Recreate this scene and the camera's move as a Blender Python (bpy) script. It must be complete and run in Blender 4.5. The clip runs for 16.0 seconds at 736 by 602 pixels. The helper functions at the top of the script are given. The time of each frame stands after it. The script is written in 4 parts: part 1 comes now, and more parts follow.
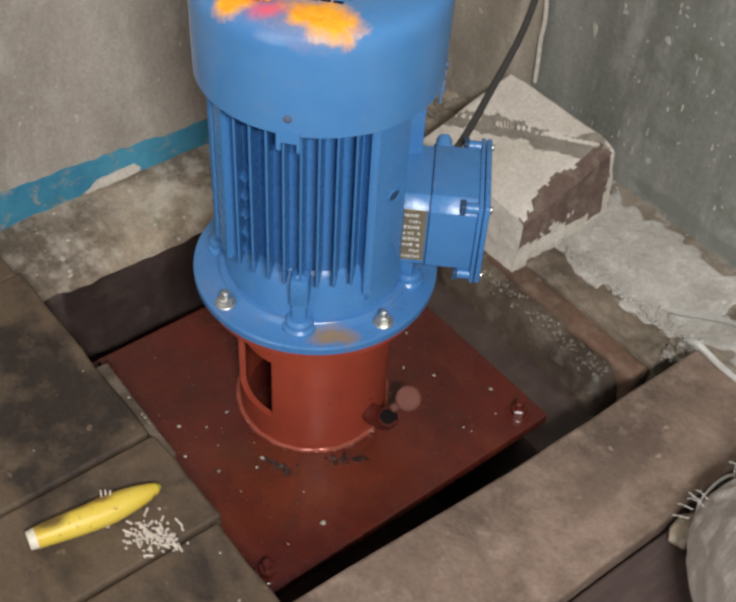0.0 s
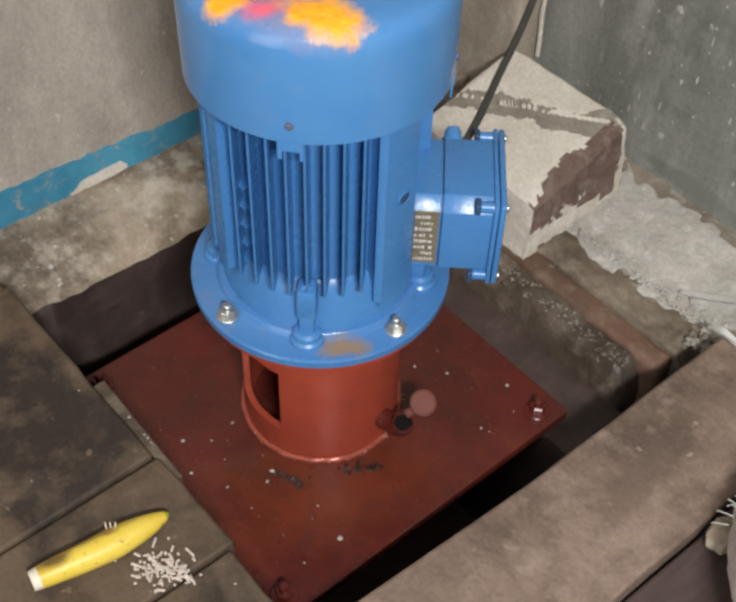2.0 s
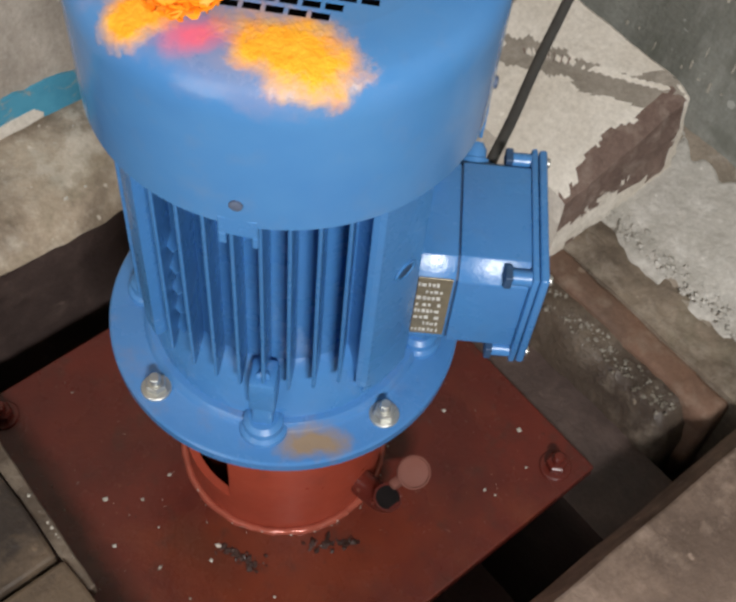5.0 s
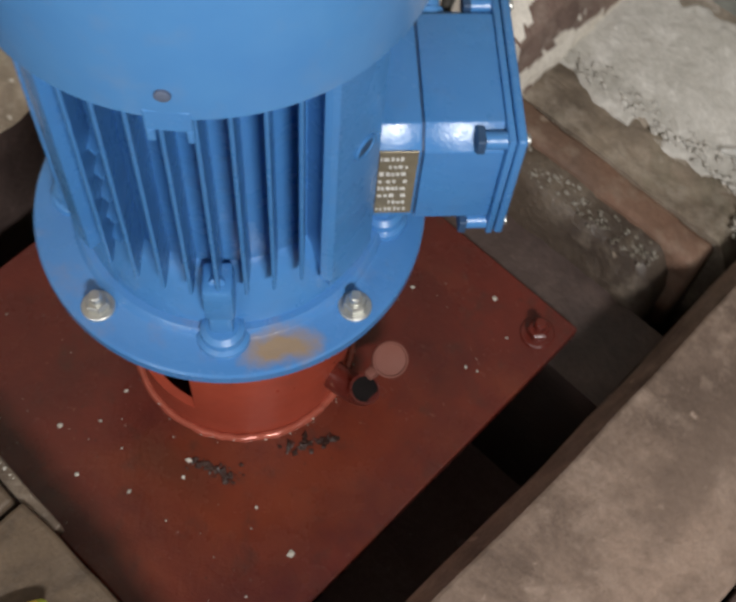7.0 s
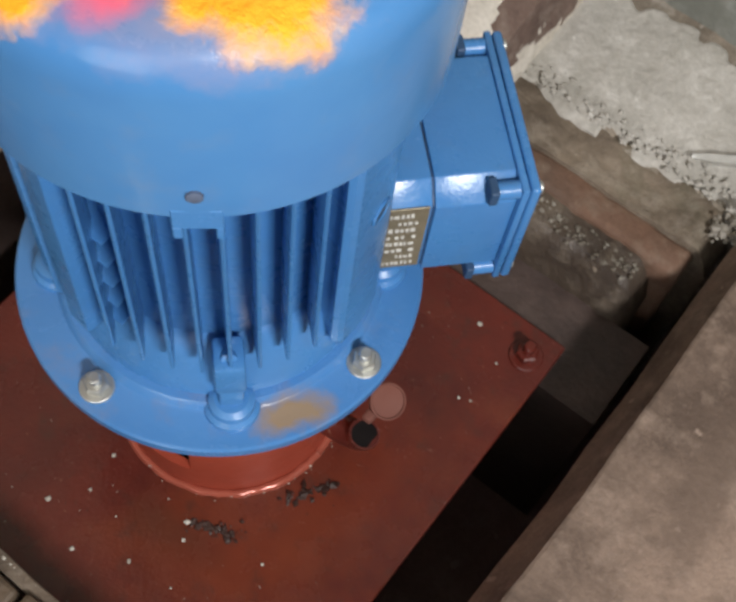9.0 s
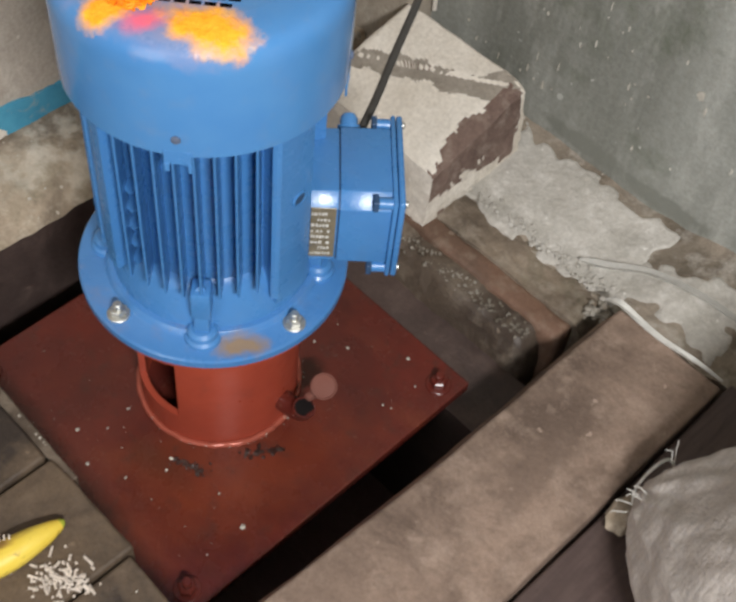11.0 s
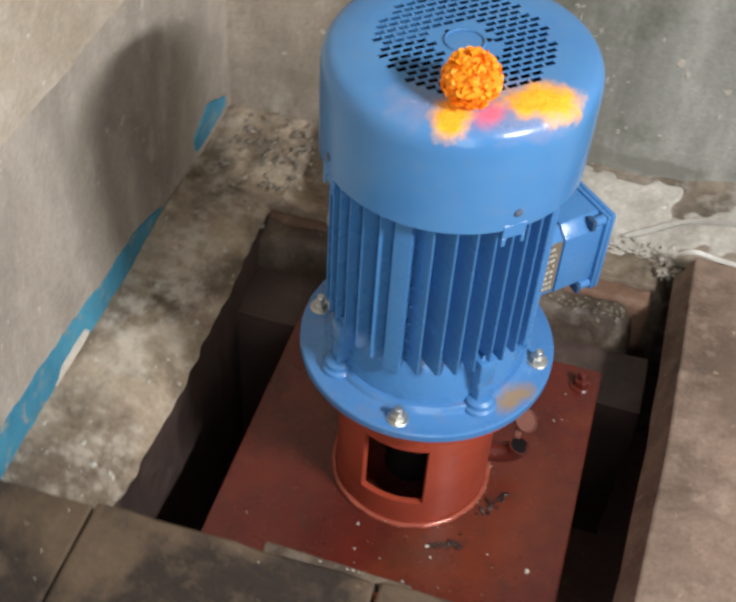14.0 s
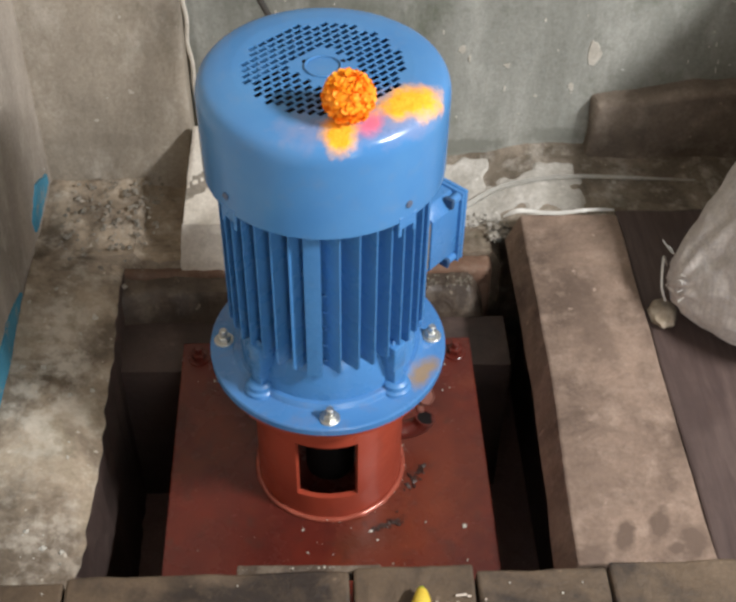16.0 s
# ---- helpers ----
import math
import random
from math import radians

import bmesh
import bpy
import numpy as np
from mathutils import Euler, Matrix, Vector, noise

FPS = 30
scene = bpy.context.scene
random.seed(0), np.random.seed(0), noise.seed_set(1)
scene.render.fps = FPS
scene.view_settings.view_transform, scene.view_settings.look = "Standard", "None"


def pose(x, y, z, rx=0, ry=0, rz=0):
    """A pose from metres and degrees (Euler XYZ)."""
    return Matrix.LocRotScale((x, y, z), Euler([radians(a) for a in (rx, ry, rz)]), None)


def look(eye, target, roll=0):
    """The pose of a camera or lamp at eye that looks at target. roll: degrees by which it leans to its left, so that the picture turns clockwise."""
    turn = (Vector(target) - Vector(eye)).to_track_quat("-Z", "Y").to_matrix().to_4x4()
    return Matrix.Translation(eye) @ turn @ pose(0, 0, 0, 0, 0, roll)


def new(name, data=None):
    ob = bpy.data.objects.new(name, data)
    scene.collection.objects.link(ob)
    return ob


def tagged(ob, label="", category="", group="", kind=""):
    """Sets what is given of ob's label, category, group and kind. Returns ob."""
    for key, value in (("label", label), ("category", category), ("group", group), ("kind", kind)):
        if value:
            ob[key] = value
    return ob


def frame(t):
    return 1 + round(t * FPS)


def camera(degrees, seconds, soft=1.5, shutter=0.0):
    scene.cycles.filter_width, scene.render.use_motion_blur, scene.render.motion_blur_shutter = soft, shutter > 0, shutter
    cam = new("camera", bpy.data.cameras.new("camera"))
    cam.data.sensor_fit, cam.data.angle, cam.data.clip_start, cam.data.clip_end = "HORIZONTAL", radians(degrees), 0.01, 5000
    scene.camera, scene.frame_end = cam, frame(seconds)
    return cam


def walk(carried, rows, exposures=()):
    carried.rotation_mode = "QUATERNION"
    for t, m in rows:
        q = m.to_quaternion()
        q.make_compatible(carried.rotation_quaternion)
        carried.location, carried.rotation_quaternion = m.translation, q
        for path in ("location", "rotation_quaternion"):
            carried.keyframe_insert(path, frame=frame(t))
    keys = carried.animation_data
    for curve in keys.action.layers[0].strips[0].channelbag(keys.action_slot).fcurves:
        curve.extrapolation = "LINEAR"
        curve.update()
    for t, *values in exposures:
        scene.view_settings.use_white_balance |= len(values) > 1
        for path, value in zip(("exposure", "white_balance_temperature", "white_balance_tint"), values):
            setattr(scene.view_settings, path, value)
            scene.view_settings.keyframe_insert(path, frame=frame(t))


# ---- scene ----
cam = camera(35.11, 16.0, soft=3.0, shutter=0.5)

PATH = [
    (0, (0.8280, -0.6305, 1.2479), (0.3002, -0.1715, 0.5333), 3.87),
    (0.5, (0.7597, -0.6314, 1.2510), (0.2563, -0.1704, 0.5202), 2.20),
    (1, (0.7230, -0.6025, 1.2310), (0.2197, -0.1479, 0.4962), 2.90),
    (1.5, (0.7294, -0.5889, 1.2284), (0.2320, -0.1354, 0.4889), 2.76),
    (2, (0.7373, -0.5877, 1.2283), (0.2379, -0.1379, 0.4879), 2.16),
    (2.5, (0.7373, -0.5651, 1.2160), (0.2494, -0.1245, 0.4623), 3.87),
    (3, (0.6874, -0.5062, 1.1920), (0.2572, -0.0181, 0.4326), 5.90),
    (3.5, (0.5606, -0.4533, 1.1899), (0.1767, 0.0611, 0.4230), 4.61),
    (4, (0.4544, -0.3860, 1.1279), (0.0789, 0.0630, 0.3170), 5.03),
    (4.2, (0.4356, -0.3530, 1.1074), (0.0521, 0.0695, 0.2861), 5.31),
    (6.3, (0.4300, -0.3207, 1.0919), (0.0467, 0.0489, 0.2454), 6.83),
    (6.5, (0.4203, -0.3133, 1.0803), (0.0635, 0.0384, 0.2149), 6.58),
    (7, (0.3763, -0.2979, 1.0247), (0.0977, 0.0595, 0.1332), 6.36),
    (7.5, (0.3115, -0.2924, 0.9956), (0.1084, 0.0652, 0.0841), 7.59),
    (8, (0.2690, -0.2903, 0.9823), (0.0866, 0.0657, 0.0658), 10.37),
    (8.5, (0.2734, -0.2841, 0.9933), (0.0893, 0.0873, 0.0833), 10.78),
    (9, (0.2873, -0.2957, 1.0202), (0.0738, 0.0984, 0.1262), 10.07),
    (9.5, (0.3474, -0.3400, 1.0876), (0.0545, 0.0667, 0.2223), 7.09),
    (10, (0.4792, -0.3867, 1.1717), (0.0959, 0.0552, 0.3607), 4.26),
    (10.2, (0.5285, -0.4116, 1.1982), (0.1541, 0.0423, 0.3896), 6.64),
    (12.3, (0.7146, -0.7709, 1.3164), (0.2885, -0.2179, 0.6004), 10.14),
    (12.5, (0.6347, -0.8294, 1.2884), (0.2330, -0.2378, 0.5893), 11.80),
    (13, (0.4463, -0.9451, 1.3316), (0.1104, -0.3506, 0.6011), 9.17),
    (13.5, (0.2947, -0.9265, 1.2797), (0.0265, -0.3003, 0.5476), 6.27),
    (14, (0.1421, -0.9116, 1.2795), (-0.0167, -0.2438, 0.5524), 4.07),
    (14.5, (-0.0009, -0.9866, 1.3156), (-0.0568, -0.2901, 0.6002), -0.95),
    (15, (-0.0285, -1.0095, 1.3306), (-0.0240, -0.2923, 0.6337), -0.25),
    (15.5, (-0.0172, -1.0140, 1.3286), (0.0202, -0.3100, 0.6194), 1.06),
    (16, (-0.0029, -1.0222, 1.3403), (0.0340, -0.3143, 0.6349), 0.93),
]
walk(cam, [(t, look(eye, target, roll)) for t, eye, target, roll in PATH],
     [(0, -0.34), (0.9, -0.17), (2, -0.15), (3.2, -0.12), (4.2, -0.16), (6.4, -0.36), (7.5, -0.24), (9, -0.16), (10.2, -0.14), (12.4, -0.04), (13.5, 0.05), (14.5, 0.16), (16, 0.15)])

# ---- light: one tube lamp high on the right, and an added grey fill behind ----
world = bpy.data.worlds.new("world")
world.use_nodes = True
world.node_tree.nodes["Background"].inputs["Color"].default_value = (0.75, 0.82, 0.9, 1)
world.node_tree.nodes["Background"].inputs["Strength"].default_value = 0.3
scene.world = world
scene.view_settings.exposure = 0.0


def lamp(name, kind, at, aim, energy, colour, size, size_y=0.0):
    data = bpy.data.lights.new(name, kind)
    data.energy, data.color = energy, colour
    if kind == "AREA":
        data.shape, data.size, data.size_y = "RECTANGLE", size, size_y
    else:
        data.shadow_soft_size = size
    ob = new(name, data)
    ob.matrix_world = look(at, aim)
    return ob


lamp("tube_light", "AREA", (1.55, -0.85, 1.85), (0, 0, 0.3), 61, (1.0, 0.985, 0.975), 0.42, 0.08)
# added fill for the room's general brightness; no opening is modelled here
lamp("fill_light", "AREA", (0.6, -2.15, 1.25), (0.2, 0.6, 0.9), 17, (0.98, 0.99, 1.0), 0.9, 1.9)


# ---- materials ----
def nodes_of(name):
    m = bpy.data.materials.new(name)
    m.use_nodes = True
    nt = m.node_tree
    return m, nt, nt.nodes["Principled BSDF"]


class Mix:
    """Small helper that wires noise, ramps and mixes in world metres."""

    def __init__(self, name):
        self.m, self.nt, self.b = nodes_of(name)
        self.co = self.node("ShaderNodeNewGeometry").outputs["Position"]

    def node(self, kind):
        return self.nt.nodes.new(kind)

    def link(self, a, b):
        self.nt.links.new(a, b)

    def noise(self, scale, detail=5.0, rough=0.6, stretch=None, co=None, distort=0.0):
        n = self.node("ShaderNodeTexNoise")
        n.inputs["Scale"].default_value, n.inputs["Detail"].default_value = scale, detail
        n.inputs["Roughness"].default_value, n.inputs["Distortion"].default_value = rough, distort
        src = co or self.co
        if stretch:
            mp = self.node("ShaderNodeMapping")
            mp.inputs["Scale"].default_value = stretch
            self.link(src, mp.inputs["Vector"])
            src = mp.outputs["Vector"]
        self.link(src, n.inputs["Vector"])
        return n.outputs["Fac"]

    def ramp(self, fac, lo, hi, v0=0.0, v1=1.0):
        r = self.node("ShaderNodeMapRange")
        r.inputs["From Min"].default_value, r.inputs["From Max"].default_value = lo, hi
        r.inputs["To Min"].default_value, r.inputs["To Max"].default_value = v0, v1
        self.link(fac, r.inputs["Value"])
        return r.outputs["Result"]

    def mix(self, fac, a, b, mode="MIX"):
        x = self.node("ShaderNodeMix")
        x.data_type, x.blend_type = "RGBA", mode
        for sock, v in ((x.inputs[0], fac), (x.inputs[6], a), (x.inputs[7], b)):
            if isinstance(v, (int, float)):
                sock.default_value = v
            elif isinstance(v, tuple):
                sock.default_value = (*v, 1) if len(v) == 3 else v
            else:
                self.link(v, sock)
        return x.outputs[2]

    def math(self, op, a, b=0.0):
        x = self.node("ShaderNodeMath")
        x.operation = op
        for sock, v in ((x.inputs[0], a), (x.inputs[1], b)):
            if isinstance(v, (int, float)):
                sock.default_value = v
            else:
                self.link(v, sock)
        return x.outputs[0]

    def bump(self, height, dist, strength=1.0, under=None):
        n = self.node("ShaderNodeBump")
        n.inputs["Distance"].default_value, n.inputs["Strength"].default_value = dist, strength
        self.link(height, n.inputs["Height"])
        if under:
            self.link(under, n.inputs["Normal"])
        return n.outputs["Normal"]

    def done(self, colour, rough, normal=None, metal=0.0, spec=0.5):
        for sock, v in ((self.b.inputs["Base Color"], colour), (self.b.inputs["Roughness"], rough)):
            if isinstance(v, (int, float)):
                sock.default_value = v
            elif isinstance(v, tuple):
                sock.default_value = (*v, 1)
            else:
                self.link(v, sock)
        self.b.inputs["Metallic"].default_value = metal
        self.b.inputs["Specular IOR Level"].default_value = spec
        if normal:
            self.link(normal, self.b.inputs["Normal"])
        return self.m


def powder(x, at, along, half_long, half_wide, soft, thick=0.02):
    """How thickly a pinch of powder lies round a place on the cover's top."""
    sub = x.node("ShaderNodeVectorMath")
    sub.operation = "SUBTRACT"
    x.link(x.co, sub.inputs[0])
    sub.inputs[1].default_value = at
    mp = x.node("ShaderNodeMapping")
    mp.vector_type = "TEXTURE"
    mp.inputs["Rotation"].default_value = (0, 0, radians(along))
    mp.inputs["Scale"].default_value = (half_long, half_wide, thick)
    x.link(sub.outputs[0], mp.inputs["Vector"])
    ln = x.node("ShaderNodeVectorMath")
    ln.operation = "LENGTH"
    x.link(mp.outputs["Vector"], ln.inputs[0])
    d = x.math("ADD", ln.outputs["Value"], x.ramp(x.noise(45, 4, 0.6), 0.3, 0.7, -0.25, 0.25))
    return x.ramp(d, 0.75 + soft, 0.75 - soft)


def concrete(name, base, dark, pale, wet=0.0, grit=0.0, scale=1.0, streak=None, green=0.0, blots=(), limes=(), hard=0.15):
    """Worn cement: broad stains, fine grain, pale chips and a rough skin."""
    x = Mix(name)
    broad = x.noise(5.0 * scale, 6, 0.62, streak, distort=0.4)
    mid = x.noise(19.0 * scale, 7, 0.65, streak)
    fine = x.noise(160, 3, 0.7)
    c = x.mix(x.ramp(broad, 0.51 - hard, 0.51 + hard), dark, base)
    c = x.mix(x.ramp(mid, 0.50, 0.76, 0, 0.8), c, pale)
    c = x.mix(x.ramp(x.noise(48 * scale, 8, 0.75, distort=0.8), 0.54, 0.64, 0, 0.5), c, x.mix(0.6, dark, base))
    c = x.mix(x.ramp(x.noise(11 * scale, 4, 0.6), 0.62, 0.74, 0, 0.55), c, dark)
    if green:
        c = x.mix(x.ramp(x.noise(7, 5, 0.7), 0.56, 0.72, 0, green), c, (0.07, 0.09, 0.045))
    c = x.mix(x.ramp(fine, 0.3, 0.75, 0.0, 0.45), c, x.mix(1.0, c, (0.45, 0.43, 0.4), "MULTIPLY"))
    chips = x.ramp(x.noise(46, 2, 0.5), 0.71, 0.74)
    c = x.mix(x.math("MULTIPLY", chips, 0.75), c, pale)
    for at, along, a, b, strength in limes:
        mask = x.math("MULTIPLY", powder(x, at, along, a, b, 0.5, 0.05), x.ramp(mid, 0.40, 0.56))
        c = x.mix(x.math("MULTIPLY", mask, strength), c, pale)
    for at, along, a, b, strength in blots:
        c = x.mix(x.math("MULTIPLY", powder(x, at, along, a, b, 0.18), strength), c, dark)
    n = x.bump(mid, 0.006, 0.5)
    n = x.bump(fine, 0.0016, 0.6 + grit, n)
    rough = x.ramp(broad, 0.35, 0.7, 0.85 - 0.55 * wet, 0.92 - 0.25 * wet)
    return x.done(c, rough, n, spec=0.35 + 0.25 * wet)


def painted(name, base, other, rough=0.4, dirt=(0.05, 0.04, 0.03), dirty=0.35, bumpy=0.0008, coarse=60):
    x = Mix(name)
    c = x.mix(x.ramp(x.noise(9, 4), 0.3, 0.7), base, other)
    c = x.mix(x.ramp(x.noise(34, 6, 0.7), 0.55, 0.78, 0, dirty), c, dirt)
    n = x.bump(x.noise(coarse, 3), bumpy, 0.5)
    n = x.bump(x.noise(420, 2), bumpy * 0.5, 0.4, n)
    return x.done(c, x.ramp(x.noise(28, 4), 0.3, 0.7, rough - 0.08, rough + 0.16), n)


def wood(name, base, dark, along="y", rough=0.75, pale=None):
    x = Mix(name)
    s = (9, 1, 9) if along == "y" else (1, 9, 9)
    grain = x.noise(9, 6, 0.6, s, distort=0.6)
    stain = x.noise(6.5, 5, 0.6)
    c = x.mix(x.ramp(grain, 0.3, 0.7), dark, base)
    c = x.mix(x.ramp(stain, 0.5, 0.72, 0, 0.8), c, dark)
    if pale:
        c = x.mix(x.ramp(x.noise(13, 6, 0.7), 0.5, 0.7, 0, 0.8), c, pale)
    c = x.mix(x.ramp(x.noise(120, 2), 0.62, 0.75, 0, 0.35), c, dark)
    info = x.node("ShaderNodeObjectInfo")
    c = x.mix(1.0, c, x.mix(info.outputs["Random"], (0.8, 0.8, 0.8), (1.15, 1.12, 1.1)), "MULTIPLY")
    n = x.bump(grain, 0.0015, 0.5)
    n = x.bump(x.noise(150, 3), 0.0008, 0.6, n)
    return x.done(c, x.ramp(stain, 0.4, 0.7, rough, rough - 0.2), n, spec=0.4)


def plain(name, colour, rough, metal=0.0):
    x = Mix(name)
    c = x.mix(x.ramp(x.noise(80, 4), 0.35, 0.7, 0, 0.5), colour, tuple(0.55 * v for v in colour))
    return x.done(c, x.ramp(x.noise(50, 3), 0.3, 0.7, rough, min(1, rough + 0.2)), None, metal)


M_WALL_L = concrete("plaster_left", (0.52, 0.462, 0.40), (0.30, 0.265, 0.225), (0.60, 0.55, 0.485), streak=(1, 1, 0.45))
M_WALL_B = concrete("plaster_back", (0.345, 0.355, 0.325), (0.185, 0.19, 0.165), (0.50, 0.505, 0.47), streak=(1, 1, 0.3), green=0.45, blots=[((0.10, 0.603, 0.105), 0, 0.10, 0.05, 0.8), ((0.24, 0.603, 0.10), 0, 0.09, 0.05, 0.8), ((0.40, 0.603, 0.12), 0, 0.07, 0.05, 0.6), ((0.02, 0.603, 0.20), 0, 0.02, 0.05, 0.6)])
M_PILLAR = concrete("plaster_pillar", (0.50, 0.44, 0.36), (0.27, 0.235, 0.19), (0.62, 0.57, 0.50), streak=(1, 1, 0.5), green=0.3, blots=[((-0.36, 0.55, 0.16), 0, 0.14, 0.06, 0.4)])
# brown plaster, with the shadow that lies on it darkened into the colour
M_BUTTRESS = concrete("plaster_buttress_shaded", (0.25, 0.205, 0.165), (0.13, 0.105, 0.085), (0.36, 0.31, 0.26), scale=1.4)
M_KERB = concrete("cement_kerb", (0.47, 0.385, 0.29), (0.165, 0.128, 0.092), (0.66, 0.60, 0.51), wet=0.35, grit=0.3, green=0.4, scale=1.4, hard=0.08, limes=[((-0.40, 0.13, 0.07), 90, 0.20, 0.055, 0.8), ((-0.37, -0.17, 0.07), 100, 0.06, 0.03, 0.5)])
M_LEDGE = concrete("cement_ledge", (0.36, 0.305, 0.245), (0.15, 0.125, 0.095), (0.62, 0.58, 0.52), scale=1.5, grit=0.5, green=0.4, hard=0.1)
M_SKIM = concrete("pale_skim_coat", (0.60, 0.575, 0.53), (0.43, 0.41, 0.365), (0.80, 0.775, 0.73), scale=1.7, grit=0.25, hard=0.2)
M_BLOCK = concrete("cement_block", (0.79, 0.745, 0.67), (0.64, 0.585, 0.50), (0.84, 0.80, 0.73), scale=0.8)
M_CORE = concrete("crumbled_brick", (0.24, 0.17, 0.14), (0.15, 0.10, 0.083), (0.36, 0.29, 0.245), grit=0.6, scale=2.5)
M_WORN = concrete("worn_band", (0.40, 0.36, 0.31), (0.27, 0.24, 0.2), (0.5, 0.46, 0.4), grit=0.4, scale=2)
M_MUCK = concrete("wet_muck", (0.055, 0.026, 0.02), (0.03, 0.015, 0.012), (0.10, 0.055, 0.042), wet=1.0)
M_WET = concrete("wet_cement", (0.16, 0.12, 0.085), (0.06, 0.044, 0.034), (0.29, 0.24, 0.185), wet=0.8, grit=0.5)
# wet cement for the pit's sides, its shade put into the dark colour
M_PITSIDE = concrete("wet_cement_in_shade", (0.105, 0.070, 0.060), (0.058, 0.040, 0.036), (0.14, 0.098, 0.083), wet=0.7)
M_PIT = concrete("pit_cement", (0.38, 0.26, 0.24), (0.27, 0.18, 0.165), (0.42, 0.31, 0.28), wet=0.4)
M_BEAM = concrete("rusty_beam", (0.21, 0.118, 0.078), (0.12, 0.078, 0.056), (0.30, 0.23, 0.175), wet=0.35, scale=1.6, hard=0.2)
M_STEP = concrete("stained_step", (0.27, 0.215, 0.16), (0.12, 0.092, 0.068), (0.40, 0.345, 0.28), wet=0.35, grit=0.4, green=0.35, scale=1.7, hard=0.1)
M_PLANK = concrete("pale_slab", (0.325, 0.235, 0.182), (0.135, 0.095, 0.073), (0.39, 0.295, 0.235), scale=1.6, blots=[((0.366, -0.214, 0.112), 60, 0.026, 0.018, 1.0), ((0.412, -0.2, 0.112), 70, 0.034, 0.016, 1.0), ((0.45, -0.225, 0.112), 80, 0.03, 0.02, 1.0), ((0.425, -0.235, 0.112), 10, 0.016, 0.01, 1.0), ((0.39, 0.16, 0.112), 100, 0.13, 0.03, 0.55), ((0.32, -0.24, 0.112), 30, 0.03, 0.02, 0.8)])
M_BOARD = wood("damp_board", (0.20, 0.155, 0.11), (0.065, 0.05, 0.037), "y", 0.6, (0.29, 0.24, 0.18))
M_PAVE = concrete("damp_paving", (0.125, 0.087, 0.055), (0.032, 0.023, 0.018), (0.18, 0.13, 0.088), wet=0.6, scale=1.1, hard=0.07)
M_DARKBOARD = wood("grey_board", (0.105, 0.076, 0.068), (0.055, 0.038, 0.036), "y", 0.6)
x = Mix("sack_cloth")
weave = x.math("MULTIPLY", x.noise(260, 2, 0.5, (1, 0.15, 0.15)), x.noise(260, 2, 0.5, (0.15, 1, 1)))
c = x.mix(x.ramp(x.noise(16, 6, 0.65), 0.35, 0.65), (0.50, 0.45, 0.41), (0.66, 0.62, 0.58))
c = x.mix(x.ramp(weave, 0.18, 0.34, 0, 0.5), c, (0.40, 0.36, 0.33))
n = x.bump(weave, 0.002, 0.8)
M_SACK = x.done(c, 0.85, x.bump(x.noise(22, 4), 0.006, 0.5, n))
M_BLUE = painted("blue_enamel", (0.058, 0.205, 0.48), (0.076, 0.238, 0.515), 0.24, (0.15, 0.19, 0.27), 0.18)
M_BLUE_CAST = painted("blue_cast_enamel", (0.053, 0.192, 0.455), (0.069, 0.225, 0.497), 0.25, (0.11, 0.16, 0.24), 0.25, 0.0008, 70)
M_RED = painted("red_oxide", (0.37, 0.062, 0.032), (0.30, 0.05, 0.028), 0.34, (0.10, 0.035, 0.025), 0.3, 0.0008)
x = Mix("dusty_red_oxide")
c = x.mix(x.ramp(x.noise(7, 4), 0.35, 0.65), (0.118, 0.020, 0.013), (0.068, 0.0145, 0.0115))
c = x.mix(x.ramp(x.noise(5, 4, 0.6, distort=0.5), 0.52, 0.75, 0, 0.5), c, (0.23, 0.06, 0.026))
c = x.mix(x.math("MULTIPLY", powder(x, (0.13, -0.08, 0.0), 70, 0.17, 0.08, 0.6), 0.5), c, (0.20, 0.046, 0.019))
c = x.mix(x.ramp(x.noise(24, 6, 0.7), 0.55, 0.72, 0, 0.7), c, (0.055, 0.026, 0.02))
c = x.mix(x.ramp(x.noise(90, 4, 0.7), 0.66, 0.74, 0, 0.6), c, (0.30, 0.16, 0.11))
c = x.mix(x.ramp(x.noise(150, 3, 0.6), 0.68, 0.73, 0, 0.8), c, (0.035, 0.02, 0.016))
c = x.mix(x.ramp(x.noise(210, 2, 0.5), 0.74, 0.77, 0, 0.7), c, (0.42, 0.30, 0.25))
c = x.mix(x.math("MULTIPLY", powder(x, (0.05, -0.135, 0.0), 10, 0.05, 0.02, 0.5), 0.35), c, (0.05, 0.03, 0.02))
n = x.bump(x.noise(38, 4), 0.0016, 0.5)
n = x.bump(x.noise(300, 2), 0.0006, 0.5, n)
M_REDPLATE = x.done(c, x.ramp(x.noise(16, 5), 0.3, 0.7, 0.14, 0.36), n)
x = Mix("blue_cover")
c = x.mix(x.ramp(x.noise(9, 4), 0.3, 0.7), (0.058, 0.205, 0.48), (0.082, 0.246, 0.51))
c = x.mix(x.ramp(x.noise(40, 5), 0.55, 0.8, 0, 0.2), c, (0.2, 0.25, 0.33))


